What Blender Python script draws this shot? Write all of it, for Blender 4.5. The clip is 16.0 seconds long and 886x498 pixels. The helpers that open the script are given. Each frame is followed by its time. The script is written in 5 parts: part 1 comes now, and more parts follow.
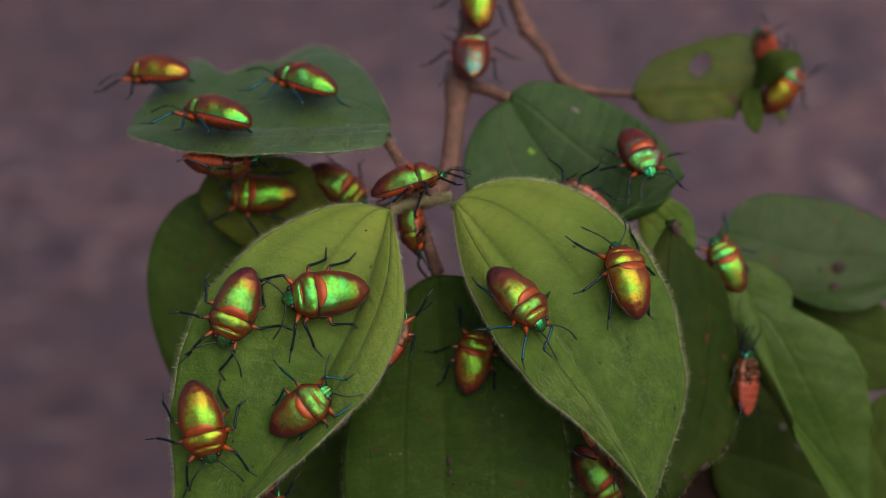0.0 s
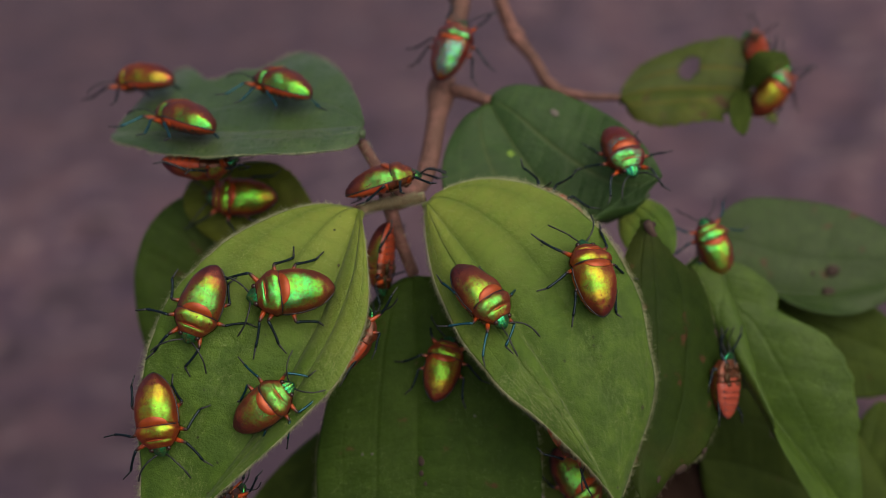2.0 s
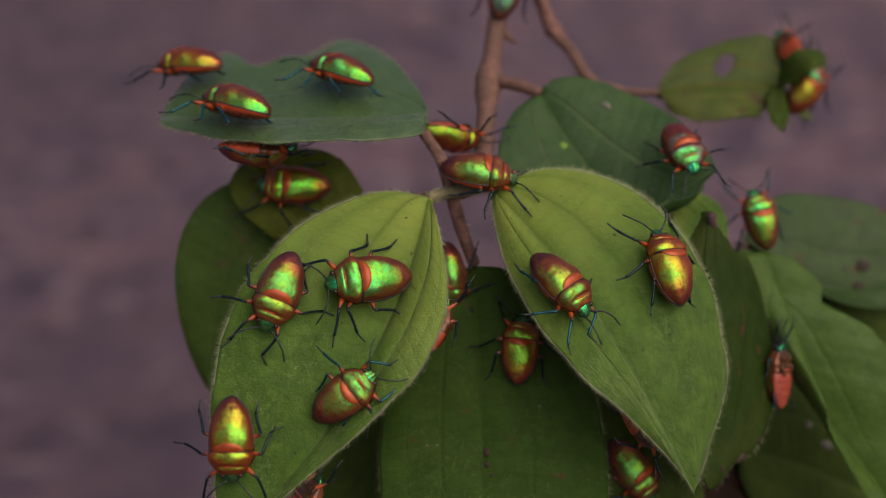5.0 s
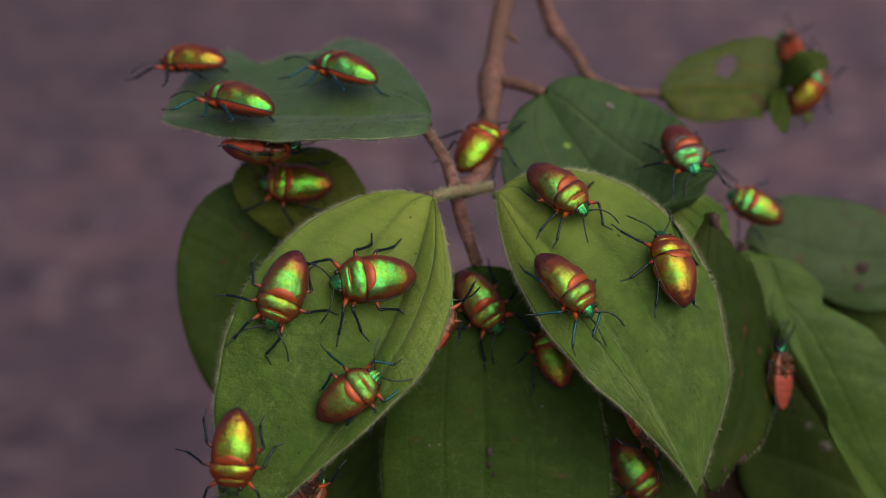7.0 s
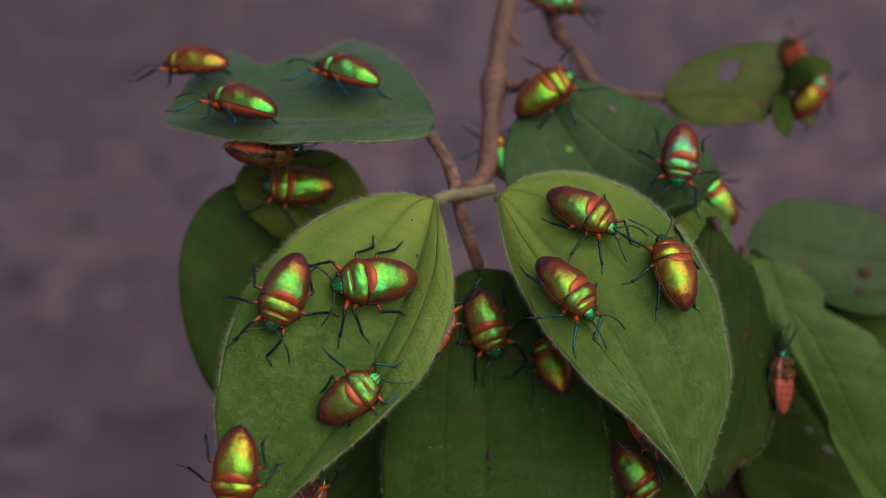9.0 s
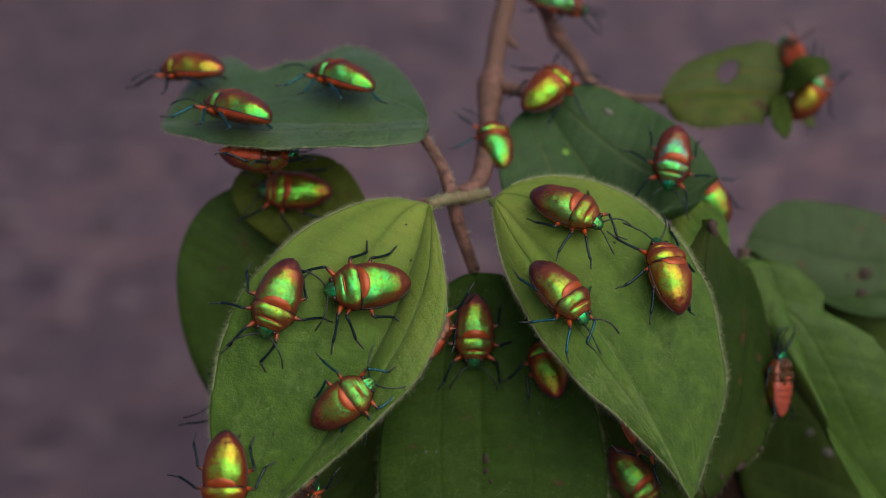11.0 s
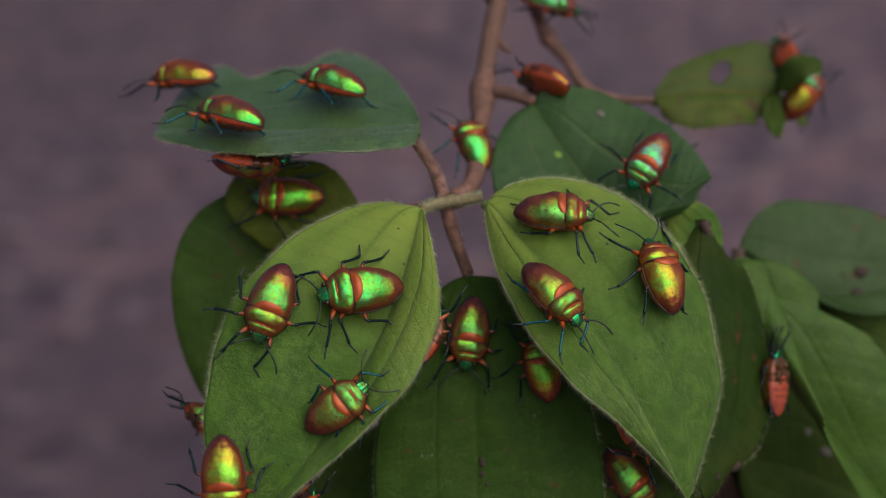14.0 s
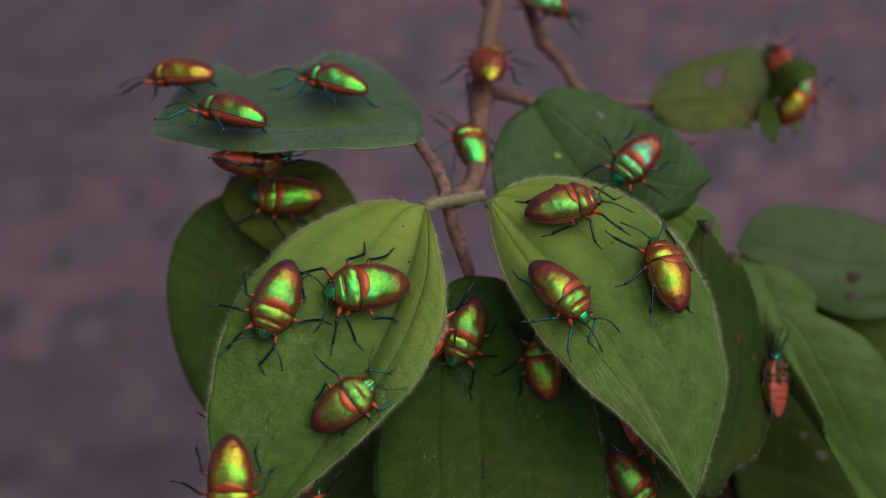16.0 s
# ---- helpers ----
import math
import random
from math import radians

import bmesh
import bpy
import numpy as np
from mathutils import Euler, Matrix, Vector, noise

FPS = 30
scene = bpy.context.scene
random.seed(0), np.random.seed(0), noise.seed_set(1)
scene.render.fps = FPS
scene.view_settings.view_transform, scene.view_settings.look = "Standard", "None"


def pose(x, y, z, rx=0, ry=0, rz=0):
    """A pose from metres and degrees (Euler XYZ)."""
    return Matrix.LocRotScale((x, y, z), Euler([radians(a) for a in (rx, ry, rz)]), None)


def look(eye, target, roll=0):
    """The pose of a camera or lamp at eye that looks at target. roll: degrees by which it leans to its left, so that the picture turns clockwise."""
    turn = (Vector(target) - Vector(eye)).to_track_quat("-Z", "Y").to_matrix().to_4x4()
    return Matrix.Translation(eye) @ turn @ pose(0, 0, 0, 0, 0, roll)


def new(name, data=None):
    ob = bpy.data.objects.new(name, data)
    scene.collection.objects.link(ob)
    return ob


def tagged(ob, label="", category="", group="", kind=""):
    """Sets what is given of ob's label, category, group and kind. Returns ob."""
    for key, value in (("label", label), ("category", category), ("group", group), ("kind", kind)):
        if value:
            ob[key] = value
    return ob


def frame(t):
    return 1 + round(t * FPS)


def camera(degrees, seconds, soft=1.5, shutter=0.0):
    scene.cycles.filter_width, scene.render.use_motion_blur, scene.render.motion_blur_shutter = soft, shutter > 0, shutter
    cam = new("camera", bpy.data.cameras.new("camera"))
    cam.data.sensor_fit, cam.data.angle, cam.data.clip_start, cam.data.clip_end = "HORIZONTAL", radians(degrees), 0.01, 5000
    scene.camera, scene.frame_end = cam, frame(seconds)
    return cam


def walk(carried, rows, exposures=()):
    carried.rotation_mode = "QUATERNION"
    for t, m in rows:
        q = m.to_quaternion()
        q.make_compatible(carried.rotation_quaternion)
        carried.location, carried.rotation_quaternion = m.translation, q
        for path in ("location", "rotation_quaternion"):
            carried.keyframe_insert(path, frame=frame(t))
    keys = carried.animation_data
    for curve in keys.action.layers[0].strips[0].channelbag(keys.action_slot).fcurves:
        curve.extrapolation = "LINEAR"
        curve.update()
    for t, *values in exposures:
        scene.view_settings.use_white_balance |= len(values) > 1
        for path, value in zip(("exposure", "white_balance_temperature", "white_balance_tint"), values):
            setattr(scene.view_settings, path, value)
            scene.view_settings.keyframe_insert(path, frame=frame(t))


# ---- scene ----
cam = camera(34.7, 16.0, soft=0.85)
PATH = [
    (0, (0.0225, -0.0374, 0.6308), (-0.1184, 1.7275, -0.2993), -3.59),
    (0.5, (0.0261, -0.0407, 0.6284), (-0.1192, 1.7331, -0.2838), -3.12),
    (1, (0.0189, -0.0422, 0.6212), (-0.0935, 1.7506, -0.2582), -2.90),
    (1.5, (0.0170, -0.0431, 0.6181), (-0.0869, 1.7597, -0.2416), -2.66),
    (1.8, (0.0120, -0.0408, 0.6196), (-0.0647, 1.7583, -0.2506), -2.28),
    (2, (0.0499, -0.0399, 0.6216), (-0.2246, 1.7390, -0.2502), -5.66),
    (2.1, (0.0487, -0.0402, 0.6107), (-0.2255, 1.7669, -0.2013), -6.71),
    (2.3, (0.0133, -0.0418, 0.6207), (-0.0734, 1.7579, -0.2475), -2.92),
    (2.5, (0.0019, -0.0433, 0.6208), (-0.0370, 1.7579, -0.2475), -1.33),
    (3, (0.0033, -0.0424, 0.6180), (-0.0515, 1.7631, -0.2406), -2.62),
    (3.5, (0.0024, -0.0424, 0.6199), (-0.0535, 1.7569, -0.2517), -2.40),
    (4, (0.0034, -0.0430, 0.6191), (-0.0649, 1.7566, -0.2506), -2.56),
    (6.5, (0.0015, -0.0431, 0.6193), (-0.0649, 1.7555, -0.2529), -2.02),
    (7, (-0.0007, -0.0425, 0.6199), (-0.0527, 1.7546, -0.2563), -1.73),
    (7.5, (0.0010, -0.0429, 0.6198), (-0.0627, 1.7548, -0.2542), -1.88),
    (8, (-0.0002, -0.0431, 0.6200), (-0.0575, 1.7552, -0.2534), -1.65),
    (8.5, (-0.0006, -0.0425, 0.6206), (-0.0559, 1.7540, -0.2566), -1.58),
    (9, (-0.0001, -0.0428, 0.6202), (-0.0580, 1.7555, -0.2532), -1.56),
    (11.5, (0.0068, -0.0420, 0.6214), (-0.0874, 1.7539, -0.2536), -2.43),
    (12, (-0.0003, -0.0429, 0.6195), (-0.0500, 1.7594, -0.2460), -1.67),
    (12.5, (0.0087, -0.0419, 0.6220), (-0.0933, 1.7539, -0.2524), -2.90),
    (13, (0.0083, -0.0424, 0.6214), (-0.0899, 1.7556, -0.2488), -2.85),
    (13.5, (0.0051, -0.0434, 0.6176), (-0.0719, 1.7650, -0.2331), -3.05),
    (14, (0.0090, -0.0428, 0.6199), (-0.0899, 1.7595, -0.2416), -3.23),
    (14.5, (0.0073, -0.0433, 0.6178), (-0.0808, 1.7654, -0.2313), -3.14),
    (15, (-0.0011, -0.0432, 0.6175), (-0.0391, 1.7675, -0.2310), -2.20),
    (15.5, (-0.0019, -0.0442, 0.6150), (-0.0347, 1.7737, -0.2180), -2.24),
    (16, (-0.0036, -0.0438, 0.6137), (-0.0266, 1.7763, -0.2148), -2.02),
]
walk(cam, [(t, look(eye, target, roll)) for t, eye, target, roll in PATH],
     exposures=[(0, 0.0, 7050, 13.0), (3, 0.0, 7150, 18.0), (7, 0.0, 6880, 15.0), (9, 0.0, 6650, 11.0), (12.5, 0.0, 6550, 9.0), (16, 0.0, 6500, 7.0)])
cam.data.dof.use_dof = True
cam.data.dof.focus_distance = 0.296
cam.data.dof.aperture_fstop = 7.0

# ---- light: a dull sky, brightest behind the camera ----
world = bpy.data.worlds.new("sky")
scene.world = world
world.use_nodes = True
sky = world.node_tree.nodes.new("ShaderNodeTexSky")
sky.sky_type = "NISHITA"
sky.sun_disc = False
sky.sun_elevation = radians(55)
sky.sun_rotation = radians(132)
sky.dust_density = 4.0
world.node_tree.links.new(sky.outputs[0], world.node_tree.nodes["Background"].inputs[0])
world.node_tree.nodes["Background"].inputs[1].default_value = 0.084
sun = new("sun", bpy.data.lights.new("sun", "SUN"))
sun.data.energy = 1.65
sun.data.angle = radians(80)
sun.data.color = (1.0, 0.955, 0.90)
sun.matrix_world = look((0.72, -0.66, 1.18), (0, 0, 0))
scene.view_settings.exposure = 0.0


# ---- materials ----
class Mat:
    """A node material with short calls for its nodes."""

    def __init__(self, name):
        self.m = bpy.data.materials.new(name)
        self.m.use_nodes = True
        self.t = self.m.node_tree
        self.bsdf = self.t.nodes["Principled BSDF"]
        self.out = self.t.nodes["Material Output"]

    def node(self, kind, ins=(), operation="", uv_map="", blend=""):
        n = self.t.nodes.new("ShaderNode" + kind)
        if operation:
            n.operation = operation
        if uv_map:
            n.uv_map = uv_map
        if blend:
            n.data_type, n.blend_type = "RGBA", blend
        for k, v in dict(ins).items():
            self.put(n.inputs[k], v)
        return n

    def put(self, socket, v):
        if isinstance(v, bpy.types.NodeSocket):
            self.t.links.new(v, socket)
        elif isinstance(v, (tuple, list)) and len(v) == 3 and socket.type == "RGBA":
            socket.default_value = (*v, 1)
        else:
            socket.default_value = v

    def set(self, **ins):
        for k, v in ins.items():
            self.put(self.bsdf.inputs[k.replace("_", " ")], v)
        return self

    def math(self, op, a, b=0.0, c=0.0):
        n = self.node("Math", operation=op)
        for s, v in zip(n.inputs, (a, b, c)):
            self.put(s, v)
        return n.outputs[0]

    def noise(self, scale, detail=3.0, rough=0.55, where=None, dist=0.0):
        n = self.node("TexNoise", {"Scale": scale, "Detail": detail, "Roughness": rough, "Distortion": dist})
        self.t.links.new(where if where else self.node("TexCoord").outputs["Object"], n.inputs["Vector"])
        return n.outputs["Fac"]

    def ramp(self, fac, *stops):
        n = self.node("ValToRGB", {"Fac": fac})
        e = n.color_ramp.elements
        while len(e) < len(stops):
            e.new(0.5)
        for el, (p, c) in zip(e, stops):
            el.position, el.color = p, (*c, 1) if len(c) == 3 else c
        return n.outputs["Color"]

    def mix(self, fac, a, b, kind="MIX"):
        n = self.node("Mix", blend=kind)
        self.put(n.inputs[0], fac)
        self.put(n.inputs[6], a)
        self.put(n.inputs[7], b)
        return n.outputs[2]

    def bump(self, height, distance, strength=1.0):
        n = self.node("Bump", {"Height": height, "Distance": distance, "Strength": strength})
        self.t.links.new(n.outputs[0], self.bsdf.inputs["Normal"])
        return n.outputs[0]


VEINS = ((0.0, 1.0, 0.07), (0.40, 1.0, 0.08), (0.74, 0.2, 0.06))


def leaf_material(name, dark, light, vein, rough=0.55, lines=0.4, spots=0.0, age=(0.3, 0.22, 0.06), old=0.0, lit_base=None, gloss=0.3, specks=False, velvet=0.0):
    k = Mat(name)
    uv = k.node("UVMap", uv_map="leaf").outputs[0]
    sep = k.node("SeparateXYZ", {0: uv})
    across, along = sep.outputs[0], sep.outputs[1]
    v = k.math("ABSOLUTE", k.math("MULTIPLY_ADD", across, 2.0, -1.0))
    blotch = k.noise(60, 4)
    fine = k.noise(900, 3)
    col = k.mix(k.math("MULTIPLY_ADD", blotch, 1.6, -0.35), dark, light)
    col = k.mix(k.math("MULTIPLY", fine, 0.48), col, tuple(c * 0.55 for c in dark))
    if lit_base:
        # light on the arched blade put in: paler stalk end, brighter swollen strips
        near = k.math("MAXIMUM", k.math("MULTIPLY_ADD", along, -1.7, 0.85), 0.0)
        strip = k.math("POWER", k.math("ABSOLUTE", k.math("SINE", k.math("MULTIPLY", v, math.pi / 0.40))), 0.8)
        col = k.mix(k.math("MULTIPLY", near, k.math("ADD", k.math("MULTIPLY", strip, 0.38), k.math("MULTIPLY_ADD", blotch, 0.8, 0.0))), col, lit_base)
        col = k.mix(k.math("MULTIPLY", strip, 0.16), col, tuple(c * 1.3 for c in light))
        # falling light on the steeper end painted in: darker towards the tip
        tip_shade = k.math("MINIMUM", k.math("MAXIMUM", k.math("MULTIPLY_ADD", along, 1.5, -0.42), 0.0), 0.48)
        col = k.mix(tip_shade, col, tuple(c * 0.55 for c in dark))
    # long veins from stalk to tip
    line = None
    for at, wide in ((0.0, 0.040), (0.40, 0.036), (0.74, 0.020)):
        d = k.math("ABSOLUTE", k.math("SUBTRACT", v, at))
        m = k.math("MULTIPLY", k.math("MAXIMUM", k.math("SUBTRACT", 1.0, k.math("DIVIDE", d, wide)), 0.0), 0.3 if at > 0.5 else 1.0)
        line = m if line is None else k.math("MAXIMUM", line, m)
    line = k.math("MULTIPLY", line, k.math("MINIMUM", 1.0, k.math("MULTIPLY", k.math("SUBTRACT", 1.0, along), 2.2)))
    mott = k.noise(260, 4, 0.65)
    col = k.mix(k.math("MAXIMUM", k.math("MULTIPLY_ADD", mott, 1.5, -0.62), 0.0), col, tuple(c * 1.35 for c in light))
    col = k.mix(k.math("MULTIPLY", k.math("MULTIPLY", line, lines), k.math("MULTIPLY_ADD", mott, 1.4, -0.05)), col, vein)
    # fine cross veins, like rungs between the long ones
    wob = k.math("MULTIPLY_ADD", k.noise(140, 2), 5.0, k.math("MULTIPLY", v, -2.0))
    rung = k.math("POWER", k.math("ABSOLUTE", k.math("SINE", k.math("MULTIPLY_ADD", along, 75.0, wob))), 14.0)
    rung = k.math("MULTIPLY", rung, k.math("MINIMUM", 1.0, k.math("MULTIPLY", k.math("SUBTRACT", 1.0, along), 2.0)))
    col = k.mix(k.math("MULTIPLY", rung, 0.10), col, vein)
    if specks:
        sp = k.ramp(k.noise(750, 1, 0.4), (0.775, (0, 0, 0)), (0.795, (1, 1, 1)))
        col = k.mix(sp, col, (0.02, 0.02, 0.01))
    if spots:
        sp = k.ramp(k.noise(220, 2, 0.5), (0.70 - spots * 0.1, (0, 0, 0)), (0.74, (1, 1, 1)))
        col = k.mix(sp, col, (0.09, 0.045, 0.02))
    if old:
        om = k.ramp(k.noise(35, 3, 0.6), (0.5, (0, 0, 0)), (0.75, (1, 1, 1)))
        col = k.mix(k.math("MULTIPLY", om, old), col, age)
    h = k.math("ADD", k.math("MULTIPLY", line, -0.35), k.math("ADD", k.math("MULTIPLY", fine, 0.45), k.math("MULTIPLY", rung, -0.10)))
    silk = k.noise(2600, 2, 0.6)
    h = k.math("ADD", h, k.math("MULTIPLY", silk, 0.30))
    k.bump(h, 0.0005, 1.0)
    k.set(Base_Color=col, Roughness=k.math("MULTIPLY_ADD", fine, 0.2, rough - 0.1), Specular_IOR_Level=gloss, Sheen_Weight=velvet)
    tr = k.node("BsdfTranslucent", {"Color": k.mix(0.5, col, (0.25, 0.4, 0.03))})
    mx = k.node("MixShader", {0: 0.14})
    k.t.links.new(k.bsdf.outputs[0], mx.inputs[1])
    k.t.links.new(tr.outputs[0], mx.inputs[2])
    k.t.links.new(mx.outputs[0], k.out.inputs[0])
    return k.m


YOUNG = leaf_material("young_leaf", (0.049, 0.126, 0.011), (0.104, 0.200, 0.021), (0.044, 0.086, 0.008), 0.55, 0.26, specks=True, gloss=0.2, velvet=0.12, lit_base=(0.37, 0.415, 0.070))
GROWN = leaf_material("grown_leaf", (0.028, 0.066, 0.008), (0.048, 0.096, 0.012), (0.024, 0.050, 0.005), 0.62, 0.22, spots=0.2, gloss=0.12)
GREY = leaf_material("greyish_leaf", (0.038, 0.094, 0.019), (0.062, 0.132, 0.028), (0.085, 0.145, 0.040), 0.30, 0.3, velvet=0.15, gloss=0.85)
SPOTTED = leaf_material("spotted_leaf", (0.033, 0.073, 0.016), (0.051, 0.098, 0.022), (0.034, 0.066, 0.018), 0.45, 0.3, spots=0.5)
MID = leaf_material("mid_green_leaf", (0.051, 0.112, 0.014), (0.080, 0.150, 0.019), (0.054, 0.11, 0.020), 0.5, 0.12)
DARKMID = leaf_material("dark_green_leaf", (0.040, 0.084, 0.010), (0.062, 0.116, 0.014), (0.022, 0.045, 0.009), 0.55, 0.3, spots=0.4, old=0.15, gloss=0.2)
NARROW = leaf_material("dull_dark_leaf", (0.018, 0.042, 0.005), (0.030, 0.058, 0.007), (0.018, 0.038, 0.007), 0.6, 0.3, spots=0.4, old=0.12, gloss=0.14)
BLUISH = leaf_material("bluish_leaf", (0.026, 0.075, 0.017), (0.044, 0.103, 0.023), (0.095, 0.128, 0.038), 0.5, 0.75)
OLIVE = leaf_material("olive_leaf", (0.088, 0.112, 0.012), (0.125, 0.155, 0.017), (0.028, 0.042, 0.008), 0.55, 0.25, spots=0.5, old=0.2, gloss=0.15)
# an older leaf's green with the shade of the inner leaves mixed in
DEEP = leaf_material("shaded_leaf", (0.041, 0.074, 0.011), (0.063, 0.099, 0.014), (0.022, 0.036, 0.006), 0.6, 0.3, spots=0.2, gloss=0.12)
YELLOWING = leaf_material("yellowing_leaf", (0.046, 0.082, 0.008), (0.080, 0.118, 0.011), (0.20, 0.125, 0.018), 0.5, lines=0.9, spots=0.5, old=0.45, age=(0.19, 0.16, 0.02))

DARKBROWN = leaf_material("dark_brown_leaf", (0.030, 0.016, 0.012), (0.055, 0.030, 0.020), (0.025, 0.014, 0.010), 0.7, 0.3, gloss=0.1)

k = Mat("leaf_hair")
k.set(Base_Color=(0.46, 0.50, 0.27), Roughness=0.6)
HAIR = k.m
k = Mat("lying_hair")
k.set(Base_Color=(0.46, 0.55, 0.20), Roughness=0.5)
FUZZ = k.m

k = Mat("reddish_bark")
n1, n2 = k.noise(420, 5, 0.65), k.noise(70, 3)
k.set(Base_Color=k.mix(k.ramp(n2, (0.38, (0, 0, 0)), (0.62, (1, 1, 1))), k.mix(k.ramp(n1, (0.35, (0, 0, 0)), (0.65, (1, 1, 1))), (0.075, 0.038, 0.026), (0.33, 0.155, 0.118)), (0.150, 0.078, 0.054)), Roughness=0.75)
k.bump(n1, 0.0009, 0.9)
BARK = k.m
k = Mat("green_bark")
n1 = k.noise(300, 4, 0.6)
k.set(Base_Color=k.mix(n1, (0.12, 0.090, 0.045), (0.27, 0.21, 0.11)), Roughness=0.75)
k.bump(n1, 0.0005, 0.7)
TWIG = k.m
k = Mat("dark_bark")
n1 = k.noise(300, 4, 0.6)
k.set(Base_Color=k.mix(n1, (0.05, 0.030, 0.022), (0.10, 0.06, 0.045)), Roughness=0.8)
k.bump(n1, 0.0005, 0.7)
DARKBARK = k.m

k = Mat("bare_earth")
n1, n2, n3 = k.noise(3.0, 5, 0.6), k.noise(15, 4, 0.6), k.noise(90, 4, 0.6)
c = k.ramp(n2, (0.40, (0.052, 0.039, 0.060)), (0.50, (0.122, 0.085, 0.106)), (0.60, (0.240, 0.169, 0.187)))
c = k.mix(k.ramp(n1, (0.38, (0, 0, 0)), (0.66, (0.7, 0.7, 0.7))), c, (0.139, 0.096, 0.106))
c = k.mix(k.math("MULTIPLY", k.ramp(n3, (0.4, (0, 0, 0)), (0.6, (1, 1, 1))), 0.35), c, (0.064, 0.047, 0.069))
n4 = k.noise(9.0, 4, 0.6)
c = k.mix(k.ramp(n4, (0.44, (0, 0, 0)), (0.57, (0.8, 0.8, 0.8))), c, (0.176, 0.106, 0.118))
c = k.mix(k.ramp(k.noise(15.0, 4, 0.6), (0.49, (0, 0, 0)), (0.60, (0.8, 0.8, 0.8))), c, (0.062, 0.043, 0.072))
where = k.node("TexCoord").outputs["Object"]
# pale stones and dark crumbs of soil
c = k.mix(k.ramp(k.noise(26.0, 2, 0.5), (0.60, (0, 0, 0)), (0.66, (0.75, 0.75, 0.75))), c, (0.34, 0.25, 0.25))
c = k.mix(k.ramp(k.noise(19.0, 2, 0.5, k.node("VectorMath", {0: where, 1: (7.3, 2.1, 0.0)}, operation="ADD").outputs[0]), (0.58, (0, 0, 0)), (0.64, (0.8, 0.8, 0.8))), c, (0.030, 0.023, 0.032))
# shade painted into the earth near the shrub, with like dark patches further out
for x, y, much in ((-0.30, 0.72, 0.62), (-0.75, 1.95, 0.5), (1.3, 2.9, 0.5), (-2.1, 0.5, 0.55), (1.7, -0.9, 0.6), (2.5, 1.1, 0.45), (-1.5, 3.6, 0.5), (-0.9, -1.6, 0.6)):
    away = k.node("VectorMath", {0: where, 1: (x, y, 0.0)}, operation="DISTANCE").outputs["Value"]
    shade_patch = k.ramp(k.math("ADD", away, k.math("MULTIPLY_ADD", n1, 0.8, -0.4)), (0.28, (much, much, much)), (0.74, (0, 0, 0)))
    c = k.mix(shade_patch, c, (0.068, 0.047, 0.060))
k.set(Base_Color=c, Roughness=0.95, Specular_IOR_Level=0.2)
k.bump(n2, 0.012, 0.6)
EARTH = k.m


